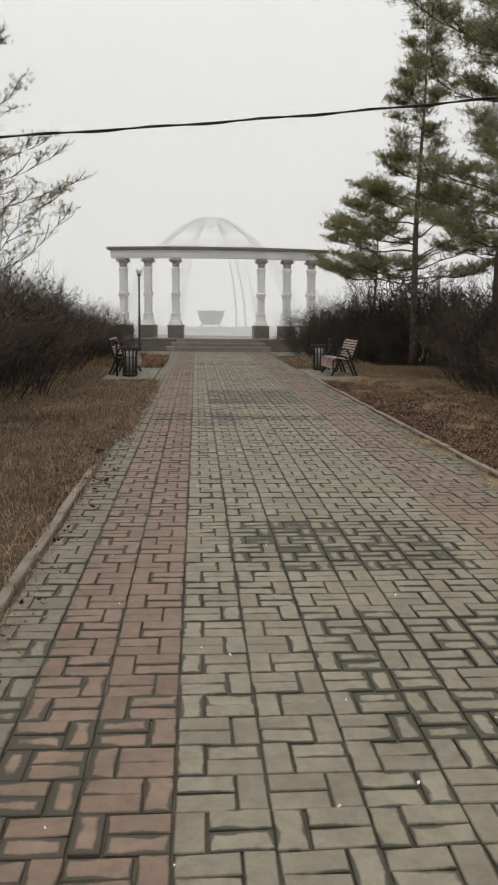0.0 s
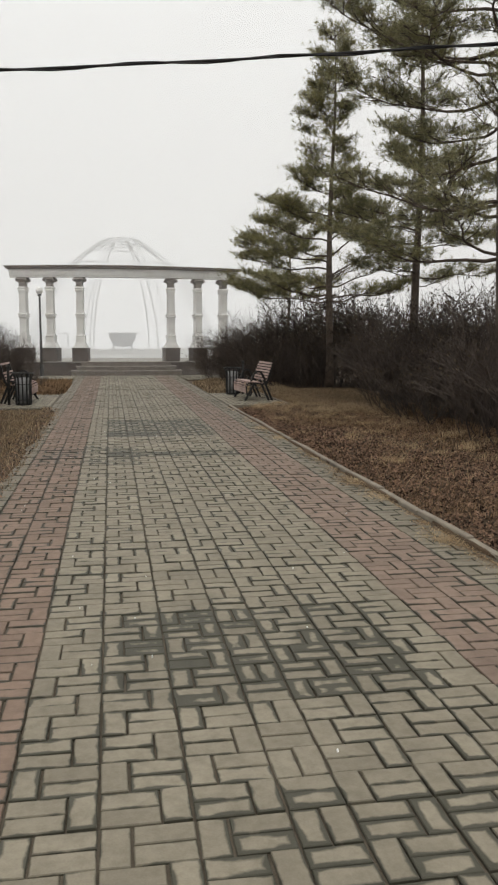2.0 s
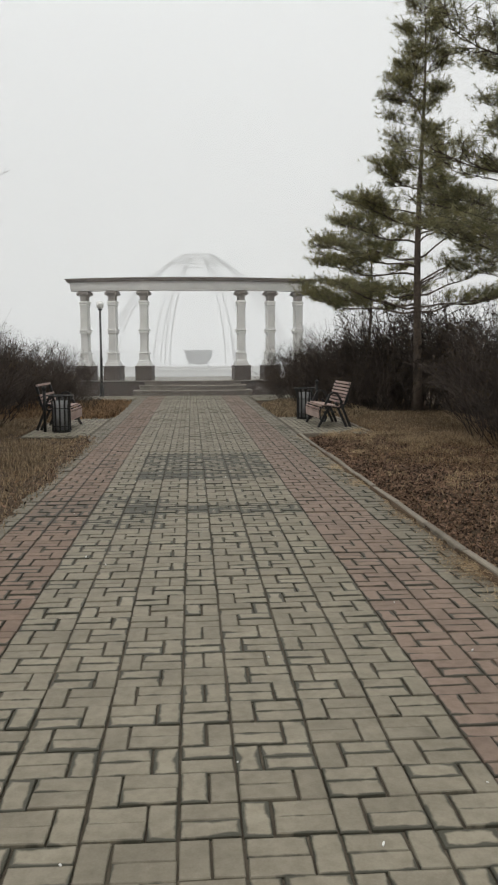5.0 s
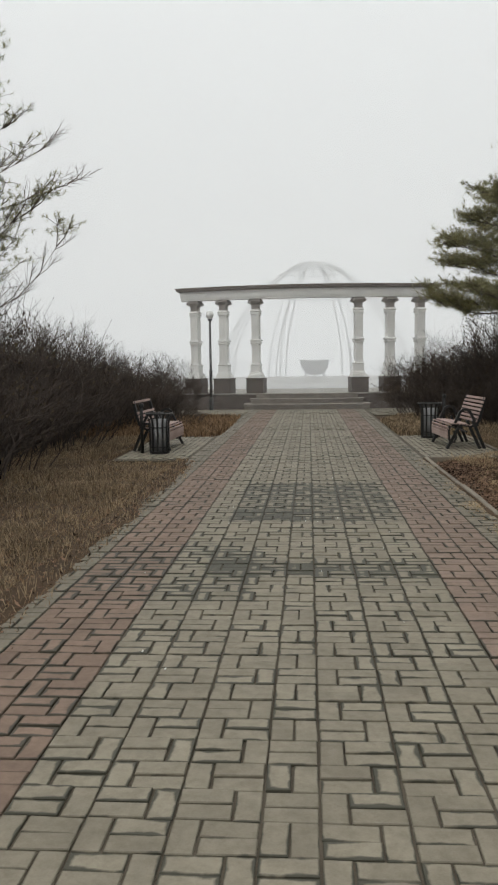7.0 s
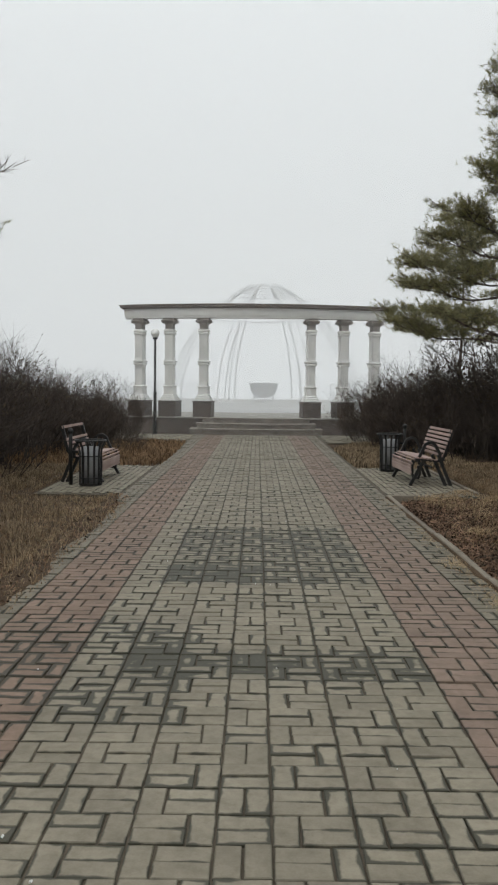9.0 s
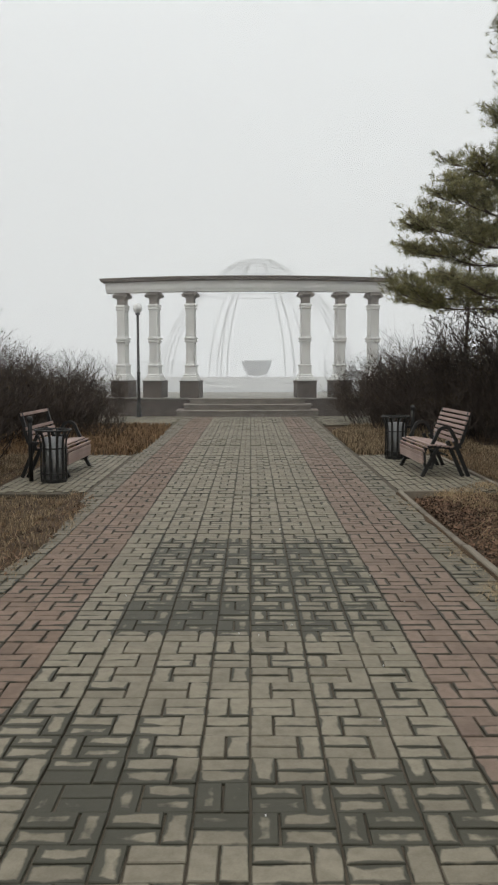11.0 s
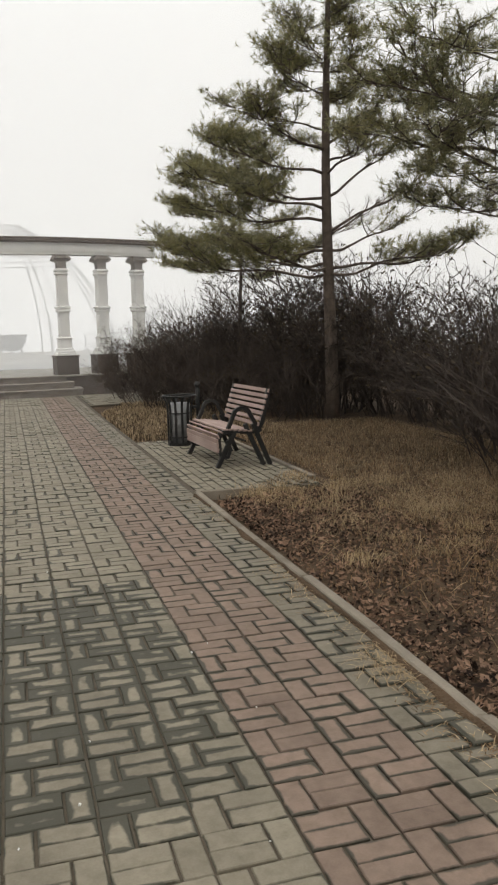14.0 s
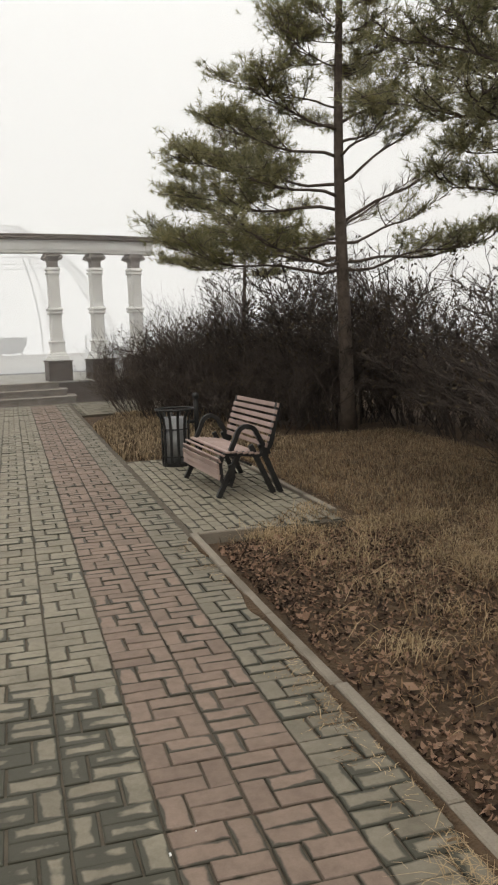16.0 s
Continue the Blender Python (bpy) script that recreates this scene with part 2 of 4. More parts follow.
# ---- mesh helpers ----
class Shape:
    """Collects points and faces for one mesh."""

    def __init__(self):
        self.v, self.f = [], []

    def add(self, verts, faces):
        k = len(self.v)
        self.v.extend(tuple(p) for p in verts)
        self.f.extend(tuple(i + k for i in q) for q in faces)
        return self

    def box(self, x0, x1, y0, y1, z0, z1, bevel=0.0, m=None):
        b = min(bevel, (x1 - x0) / 3, (y1 - y0) / 3, (z1 - z0) / 3)
        if b <= 0:
            vs = [(x, y, z) for z in (z0, z1) for x, y in ((x0, y0), (x1, y0), (x1, y1), (x0, y1))]
            fs = [(3, 2, 1, 0), (4, 5, 6, 7)] + [(i, (i + 1) % 4, 4 + (i + 1) % 4, 4 + i) for i in range(4)]
        else:
            vs = []
            for z, d in ((z0, b), (z0 + b, 0), (z1 - b, 0), (z1, b)):
                vs += [(x0 + d, y0 + d, z), (x1 - d, y0 + d, z), (x1 - d, y1 - d, z), (x0 + d, y1 - d, z)]
            fs = [(3, 2, 1, 0), (12, 13, 14, 15)]
            for r in range(3):
                fs += [(4 * r + i, 4 * r + (i + 1) % 4, 4 * r + 4 + (i + 1) % 4, 4 * r + 4 + i) for i in range(4)]
        if m is not None:
            vs = [m @ Vector(p) for p in vs]
        return self.add(vs, fs)

    def tube(self, pts, radii, sides=6, closed=False):
        pts = [Vector(p) for p in pts]
        if not isinstance(radii, (list, tuple)):
            radii = [radii] * len(pts)
        n, vs, fs = len(pts), [], []
        u = None
        for i, p in enumerate(pts):
            d = (pts[min(i + 1, n - 1)] - pts[max(i - 1, 0)])
            d = d.normalized() if d.length > 1e-9 else Vector((0, 0, 1))
            if u is None:
                u = d.orthogonal().normalized()
            u = (u - d * u.dot(d))
            u = u.normalized() if u.length > 1e-6 else d.orthogonal().normalized()
            w = d.cross(u)
            for k in range(sides):
                a = 2 * math.pi * k / sides
                vs.append(p + (u * math.cos(a) + w * math.sin(a)) * radii[i])
        for i in range(n - 1):
            for k in range(sides):
                k2 = (k + 1) % sides
                fs.append((i * sides + k, i * sides + k2, (i + 1) * sides + k2, (i + 1) * sides + k))
        if sides > 3:
            fs += [tuple(reversed(range(sides))), tuple(range((n - 1) * sides, n * sides))]
        return self.add(vs, fs)

    def lathe(self, profile, steps=24, centre=(0, 0), caps=True):
        vs, fs, n = [], [], len(profile)
        for r, z in profile:
            for k in range(steps):
                a = 2 * math.pi * k / steps
                vs.append((centre[0] + r * math.cos(a), centre[1] + r * math.sin(a), z))
        for i in range(n - 1):
            for k in range(steps):
                k2 = (k + 1) % steps
                fs.append((i * steps + k, i * steps + k2, (i + 1) * steps + k2, (i + 1) * steps + k))
        if caps:
            fs += [tuple(reversed(range(steps))), tuple(range((n - 1) * steps, n * steps))]
        return self.add(vs, fs)

    def square_stack(self, profile, m=None):
        """Square rings: half width and height from the foot up."""
        vs, fs, n = [], [], len(profile)
        for r, z in profile:
            vs += [(-r, -r, z), (r, -r, z), (r, r, z), (-r, r, z)]
        for i in range(n - 1):
            fs += [(4 * i + k, 4 * i + (k + 1) % 4, 4 * i + 4 + (k + 1) % 4, 4 * i + 4 + k) for k in range(4)]
        fs += [(3, 2, 1, 0), tuple(range(4 * n - 4, 4 * n))]
        if m is not None:
            vs = [m @ Vector(p) for p in vs]
        return self.add(vs, fs)

    def mesh(self, name, mat, smooth=False):
        me = bpy.data.meshes.new(name)
        me.from_pydata(self.v, [], self.f)
        me.materials.append(mat)
        if smooth:
            me.polygons.foreach_set("use_smooth", [True] * len(me.polygons))
        me.update()
        return me


def thing(name, label, category, group="", at=None, kind=""):
    ob = new(name)
    ob.empty_display_size = 0.2
    if at is not None:
        ob.matrix_world = at
    return tagged(ob, label, category, group, kind)


def part(name, shape, mat, parent=None, label="", smooth=False):
    ob = new(name, shape.mesh(name, mat, smooth))
    ob.parent = parent
    return tagged(ob, label) if label else ob


def structure(name, shape, mat, label, category, smooth=False, kind="structure"):
    return tagged(new(name, shape.mesh(name, mat, smooth)), label, category, kind=kind)


rng = random.Random(7)


# ---- ground and fog ----
PATH_Y0, PATH_Y1 = -4.0, 33.2


def ground_height(x, y):
    bump = 0.05 * noise.noise((x * 0.35, y * 0.35, 3.1)) + 0.02 * noise.noise((x * 1.4, y * 1.4, 7.7))
    side = min(1.0, max(0.0, (abs(x) - 2.0) / 0.7))
    z = -0.1 + 0.05 * min(1.0, max(0.0, (abs(x) - 1.96) / 0.06)) + side * (0.03 + bump)
    if y < 8 and x < -2:
        z += 0.05 * side
    if abs(x) < 3.45 and 18.9 < y < 23.4:
        z = min(z, -0.07)
    if y > 23.3 and abs(x) > 1.98:
        z = max(z, -0.02)
    if y > 30.0:
        z = min(z, -0.1)
    drop = min(1.0, max(0.0, (y - 40.5) / 10.0))
    far = min(1.0, max(0.0, (abs(x) - 12) / 30))
    return z * (1 - drop) * (1 - 0.5 * far) - 0.5 * drop - 0.02 * far


def axis(edges):
    out = []
    for a, b, step in edges:
        k = max(1, round((b - a) / step))
        out += [a + (b - a) * i / k for i in range(k)]
    return out + [edges[-1][1]]


gx = axis([(-900, -60, 120), (-60, -12, 6), (-12, -2.3, 0.3), (-2.3, -1.9, 0.05), (-1.9, 1.9, 0.95), (1.9, 2.3, 0.05), (2.3, 12, 0.3), (12, 60, 6), (60, 900, 120)])
gy = axis([(-900, -60, 120), (-60, -5, 5), (-5, 36, 0.3), (36, 60, 1.5), (60, 120, 6), (120, 900, 130)])
g = Shape()
g.v = [(x, y, ground_height(x, y)) for y in gy for x in gx]
nx = len(gx)
g.f = [(j * nx + i, j * nx + i + 1, (j + 1) * nx + i + 1, (j + 1) * nx + i) for j in range(len(gy) - 1) for i in range(nx - 1)]
structure("ground", g, M_soil, "bare brown soil of the park verges under dry grass", "ground", smooth=True)

road = Shape().box(-150, 150, 50.0, 71.5, -0.9, -0.44)
structure("road", road, M_asphalt, "pale damp asphalt road behind the colonnade", "road")
square = Shape().box(-60, 60, 71.7, 116, -0.9, -0.36)
structure("pavement_square", square, M_far, "pale paved square around the domed arbour", "pavement")
rk = Shape().box(-60, 60, 71.4, 71.7, -0.9, -0.28, 0.03)
structure("trim_road_kerb", rk, M_floorstone, "long pale stone kerb beside the road", "kerb")

for radius, share in ((27.0, 0.08), (60.0, 0.58)):
    s = Shape()
    rings, steps = 14, 64
    for i in range(rings + 1):
        a = -0.06 + (math.pi / 2 - 0.02 + 0.06) * i / rings
        for k in range(steps):
            c = 2 * math.pi * k / steps
            s.v.append((radius * math.cos(a) * math.cos(c), 6 + radius * math.cos(a) * math.sin(c), radius * math.sin(a)))
    for i in range(rings):
        for k in range(steps):
            k2 = (k + 1) % steps
            s.f.append((i * steps + k, i * steps + k2, (i + 1) * steps + k2, (i + 1) * steps + k))
    structure("backdrop_fog", s, fog_material("fog", share), "thin even layer of white morning fog", "fog", smooth=True)

# dense fog that closes the distance: a shell glowing in near-sky colour, fading upwards
M_dist = bpy.data.materials.new("distant_fog_glow")
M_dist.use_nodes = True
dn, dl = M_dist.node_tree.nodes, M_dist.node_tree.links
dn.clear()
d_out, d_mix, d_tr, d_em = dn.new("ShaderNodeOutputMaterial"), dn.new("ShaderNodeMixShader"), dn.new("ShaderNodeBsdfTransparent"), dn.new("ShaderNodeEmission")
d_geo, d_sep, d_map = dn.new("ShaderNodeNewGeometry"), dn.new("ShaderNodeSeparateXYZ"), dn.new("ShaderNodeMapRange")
# the haze is emitted: sky colour, slightly dimmed
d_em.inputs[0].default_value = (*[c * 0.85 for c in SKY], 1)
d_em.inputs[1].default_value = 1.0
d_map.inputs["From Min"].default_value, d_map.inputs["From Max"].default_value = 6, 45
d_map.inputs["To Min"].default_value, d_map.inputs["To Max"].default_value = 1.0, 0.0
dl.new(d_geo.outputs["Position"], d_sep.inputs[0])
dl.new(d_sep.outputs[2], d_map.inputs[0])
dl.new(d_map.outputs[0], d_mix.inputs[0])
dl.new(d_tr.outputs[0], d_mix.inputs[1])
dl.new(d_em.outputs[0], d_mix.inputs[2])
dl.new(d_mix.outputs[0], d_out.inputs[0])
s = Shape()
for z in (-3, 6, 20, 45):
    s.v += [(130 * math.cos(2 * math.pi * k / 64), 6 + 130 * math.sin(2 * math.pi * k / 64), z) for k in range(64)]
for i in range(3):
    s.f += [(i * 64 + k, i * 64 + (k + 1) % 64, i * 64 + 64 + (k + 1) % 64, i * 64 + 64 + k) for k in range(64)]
structure("backdrop_distance", s, M_dist, "glowing white shell standing for the dense fog that closes the distance", "fog", smooth=True)


# ---- platform, steps, colonnade ----
def arc_y(x, front=0.0):
    """The colonnade bows towards the path: y of its line at x."""
    return 35.02 + x * x / 25.0 + front


def bowed(s, x0, x1, f0, f1, z0, z1, n=24):
    """A block that follows the bow of the colonnade between two depths."""
    vs = []
    for i in range(n + 1):
        x = x0 + (x1 - x0) * i / n
        vs += [(x, arc_y(x, f0), z0), (x, arc_y(x, f1), z0), (x, arc_y(x, f1), z1), (x, arc_y(x, f0), z1)]
    fs = [(0, 1, 2, 3), tuple(4 * n + i for i in (3, 2, 1, 0))]
    for i in range(n):
        for k in range(4):
            k2 = (k + 1) % 4
            fs.append((4 * i + k, 4 * i + 4 + k, 4 * i + 4 + k2, 4 * i + k2))
    return s.add(vs, fs)


PLAT = 0.5
s = Shape()
bowed(s, -9, 9, -0.42, 5.0, -0.3, PLAT - 0.04, 36)
plat = structure("wall_platform", s, M_granite, "low brown granite retaining wall of the platform", "retaining wall")
s = Shape()
bowed(s, -9, 9, -0.47, 5.0, PLAT - 0.036, PLAT, 36)
structure("floor_platform", s, M_floorstone, "pale stone paving on top of the platform", "platform")


def round_step(half, depth, z0, z1, front, n=20):
    """One step whose front edge bows out towards the path."""
    s = Shape()
    vs = []
    for i in range(n + 1):
        x = -half + 2 * half * i / n
        y = front + depth * (x / half) ** 2
        vs += [(x, y, z0), (x, arc_y(x, -0.4), z0), (x, arc_y(x, -0.4), z1), (x, y, z1)]
    fs = [(0, 1, 2, 3), tuple(4 * n + i for i in (3, 2, 1, 0))]
    for i in range(n):
        for k in range(4):
            k2 = (k + 1) % 4
            fs.append((4 * i + k, 4 * i + 4 + k, 4 * i + 4 + k2, 4 * i + k2))
    return s.add(vs, fs)


stairs = thing("entrance_steps", "three worn grey stone steps bowing out from the platform", "steps", kind="structure")
for half, depth, z0, z1, front in ((2.15, 0.3, -0.1, 0.17, 33.4), (1.95, 0.26, 0.16, 0.335, 33.8), (1.78, 0.22, 0.33, 0.503, 34.19)):
    part("step", round_step(half, depth, z0, z1 - 0.04, front), M_step, stairs)
    part("tread", round_step(half + 0.03, depth, z1 - 0.038, z1, front - 0.03), M_step, stairs)


def make_column():
    col = thing("column", "white square column with moulded rings and a dark capital on a brown granite pedestal", "column", "columns of the colonnade")
    base = Shape().box(-0.31, 0.31, -0.31, 0.31, PLAT - 0.01, 1.0, 0.012)
    part("pedestal", base, M_granite, col, "dark brown polished granite pedestal")
    part("pedestal_cap", Shape().box(-0.33, 0.33, -0.33, 0.33, 1.0, 1.045, 0.01), M_granite, col)
    prof = [(0.27, 1.045), (0.27, 1.1), (0.245, 1.11), (0.245, 1.16), (0.215, 1.18), (0.215, 1.23), (0.175, 1.25), (0.175, 1.5), (0.2, 1.515), (0.2, 1.545), (0.15, 1.56)]
    part("base", Shape().square_stack(prof), M_white, col)
    part("lower_shaft", shaft(1.56, 2.26), M_white, col)
    part("ring", Shape().square_stack([(0.145, 2.26), (0.19, 2.28), (0.19, 2.315), (0.155, 2.325), (0.155, 2.35), (0.2, 2.365), (0.2, 2.41), (0.145, 2.43)]), M_white, col)
    part("upper_shaft", shaft(2.43, 3.3), M_white, col)
    part("neck", Shape().square_stack([(0.14, 3.3), (0.18, 3.315), (0.18, 3.35), (0.15, 3.36), (0.15, 3.39), (0.185, 3.41), (0.18, 3.44), (0.14, 3.48)]), M_white, col)
    cap = Shape().square_stack([(0.125, 3.48), (0.13, 3.63), (0.15, 3.68), (0.2, 3.74), (0.225, 3.76), (0.225, 3.8), (0.19, 3.81), (0.19, 3.855)])
    for sx in (-1, 1):
        for sy in (-1, 1):
            cap.tube([(sx * 0.15, sy * 0.15, 3.68), (sx * 0.2, sy * 0.2, 3.73), (sx * 0.235, sy * 0.235, 3.74)], [0.03, 0.045, 0.03], 6)
    part("capital", cap, M_capital, col, "grey-brown carved capital")
    return col


def shaft(z0, z1):
    """Square shaft with a sunk panel on each face."""
    s = Shape()
    r, p, d = 0.14, 0.09, 0.012
    s.square_stack([(r - d, z0), (r - d, z1)])
    for a in range(4):
        m = pose(0, 0, 0, 0, 0, 90 * a)
        s.box(-r, -p, -r, -r + d + 0.001, z0, z1, 0.004, m)
        s.box(p, r - 0.0005, -r, -r + d + 0.001, z0, z1, 0.004, m)
        s.box(-p, p, -r, -r + d + 0.001, z0, z0 + 0.07, 0.004, m)
        s.box(-p, p, -r, -r + d + 0.001, z1 - 0.07, z1, 0.004, m)
        for q in (-0.057, -0.019, 0.019, 0.057):
            s.box(q - 0.009, q + 0.009, -r + 0.003, -r + d + 0.001, z0 + 0.07, z1 - 0.07, 0.003, m)
    return s


col = make_column()
COLS = (-4.05, -2.98, -1.8, 1.84, 2.97, 4.07)
for i, x in enumerate(COLS):
    m = pose(x, arc_y(x), 0, 0, 0, math.degrees(math.atan(x / 12.5)))
    if i == 0:
        col.matrix_world = m
    else:
        copy_thing(col, m)

beam = thing("entablature", "bowed white beam with a brown cornice resting on the columns", "entablature", kind="structure")
part("architrave", bowed(Shape(), -4.56, 4.6, -0.22, 0.22, 3.855, 3.93), M_white, beam)
part("frieze", bowed(Shape(), -4.59, 4.63, -0.25, 0.25, 3.93, 4.17), M_white, beam)
part("moulding", bowed(Shape(), -4.65, 4.7, -0.31, 0.31, 4.17, 4.21), M_cornice, beam, "brown cornice moulding")
part("cornice", bowed(Shape(), -4.73, 4.8, -0.39, 0.39, 4.21, 4.28), M_cornice, beam, "brown projecting cornice")
part("capping", bowed(Shape(), -4.77, 4.85, -0.43, 0.43, 4.28, 4.305), M_cornice, beam)

# ---- domed arbour, bowl and fence beyond the road ----
CX, CY = 0.7, 90.8


def dome_point(a, h, shift=0.0):
    """A point on the arbour's rib at the angle a, h from 0 at the foot to 1 at the top ring."""
    ang = h * math.pi / 2 * 0.8
    r = 10.0 * math.cos(ang) ** 1.5 + shift
    return (CX + r * math.cos(a), CY + r * math.sin(a), -0.4 + 12.1 * math.sin(ang) / math.sin(math.pi / 2 * 0.8))


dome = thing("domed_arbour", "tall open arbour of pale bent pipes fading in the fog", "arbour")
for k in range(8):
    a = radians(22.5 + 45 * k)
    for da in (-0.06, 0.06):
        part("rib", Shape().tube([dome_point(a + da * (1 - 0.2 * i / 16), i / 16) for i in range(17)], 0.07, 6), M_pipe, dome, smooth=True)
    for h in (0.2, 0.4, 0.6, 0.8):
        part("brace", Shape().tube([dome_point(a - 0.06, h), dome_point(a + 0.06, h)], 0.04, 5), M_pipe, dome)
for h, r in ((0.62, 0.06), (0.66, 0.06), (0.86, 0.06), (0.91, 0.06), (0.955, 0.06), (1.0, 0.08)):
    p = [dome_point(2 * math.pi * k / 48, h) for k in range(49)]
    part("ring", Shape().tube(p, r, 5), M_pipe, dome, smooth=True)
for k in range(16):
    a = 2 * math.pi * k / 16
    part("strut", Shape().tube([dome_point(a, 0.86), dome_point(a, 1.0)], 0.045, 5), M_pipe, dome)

plinth = thing("round_plinth", "round pale stepped stone plinth under the bowl", "plinth")
part("lower_step", Shape().lathe([(5.2, -0.37), (5.2, -0.12), (5.1, -0.1)], 48, (CX, CY)), M_floorstone, plinth)
part("upper_step", Shape().lathe([(2.6, -0.1), (2.6, 0.1), (2.5, 0.12)], 48, (CX, CY)), M_floorstone, plinth)
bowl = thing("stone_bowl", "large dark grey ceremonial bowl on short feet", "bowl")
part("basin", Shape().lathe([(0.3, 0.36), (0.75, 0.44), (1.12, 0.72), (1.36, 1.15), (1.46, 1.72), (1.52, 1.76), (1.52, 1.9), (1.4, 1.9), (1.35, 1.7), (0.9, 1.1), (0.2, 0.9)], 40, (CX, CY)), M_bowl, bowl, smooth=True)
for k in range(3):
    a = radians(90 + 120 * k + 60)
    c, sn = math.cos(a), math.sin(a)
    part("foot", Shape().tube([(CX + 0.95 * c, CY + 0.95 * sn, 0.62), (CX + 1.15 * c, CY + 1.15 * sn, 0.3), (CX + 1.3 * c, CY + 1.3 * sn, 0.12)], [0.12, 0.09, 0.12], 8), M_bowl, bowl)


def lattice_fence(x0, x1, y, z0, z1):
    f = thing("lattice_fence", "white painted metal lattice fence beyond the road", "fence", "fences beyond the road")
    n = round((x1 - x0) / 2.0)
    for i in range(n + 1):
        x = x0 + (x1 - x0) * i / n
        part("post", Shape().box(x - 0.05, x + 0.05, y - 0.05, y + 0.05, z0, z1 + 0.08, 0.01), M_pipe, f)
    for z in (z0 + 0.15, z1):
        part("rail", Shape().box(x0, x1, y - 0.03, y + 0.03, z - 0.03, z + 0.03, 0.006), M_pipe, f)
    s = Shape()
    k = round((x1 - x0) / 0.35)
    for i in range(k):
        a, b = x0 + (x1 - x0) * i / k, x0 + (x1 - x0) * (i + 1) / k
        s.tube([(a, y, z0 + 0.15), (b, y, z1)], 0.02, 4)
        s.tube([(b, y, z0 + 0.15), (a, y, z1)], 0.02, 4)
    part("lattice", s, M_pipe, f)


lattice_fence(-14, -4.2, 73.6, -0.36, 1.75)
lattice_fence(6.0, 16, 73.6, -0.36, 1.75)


# ---- street lamp ----
lamp = thing("street_lamp", "slim black park lamp post with a milky glass globe", "lamp", at=pose(-3.22, 33.2, -0.12))
part("base", Shape().lathe([(0.11, 0), (0.11, 0.1), (0.075, 0.14), (0.075, 0.5), (0.055, 0.56)], 16), M_black, lamp)
part("pole", Shape().lathe([(0.05, 0.56), (0.05, 1.4), (0.06, 1.42), (0.06, 1.46), (0.042, 1.48), (0.036, 3.12)], 12), M_black, lamp, smooth=True)
part("collar", Shape().lathe([(0.036, 3.12), (0.08, 3.14), (0.08, 3.18), (0.05, 3.19)], 14), M_black, lamp)
part("globe", Shape().lathe([(0.05, 3.19), (0.1, 3.22), (0.135, 3.29), (0.14, 3.34), (0.12, 3.41), (0.07, 3.455), (0.01, 3.468)], 18), M_globe, lamp, "milky glass globe", True)


# ---- benches and litter bins ----
def strap(pts, w=0.025, t=0.012):
    """A flat steel bar that follows points in the x z plane, centred on y = 0."""
    s = Shape()
    pts = [Vector((p[0], 0, p[1])) for p in pts]
    vs, n = [], len(pts)
    for i, p in enumerate(pts):
        d = (pts[min(i + 1, n - 1)] - pts[max(i - 1, 0)]).normalized()
        side = Vector((-d.z, 0, d.x)) * t / 2 * 1.6
        for a, b in ((-1, -1), (1, -1), (1, 1), (-1, 1)):
            vs.append(p + side * a + Vector((0, w / 2 * b, 0)))
    fs = [(0, 1, 2, 3), tuple(4 * n - 4 + i for i in (3, 2, 1, 0))]
    for i in range(n - 1):
        fs += [(4 * i + k, 4 * i + 4 + k, 4 * i + 4 + (k + 1) % 4, 4 * i + (k + 1) % 4) for k in range(4)]
    return s.add(vs, fs)


def arc_points(cx, cz, rx, rz, a0, a1, n=10):
    return [(cx + rx * math.cos(radians(a0 + (a1 - a0) * i / n)), cz + rz * math.sin(radians(a0 + (a1 - a0) * i / n))) for i in range(n + 1)]


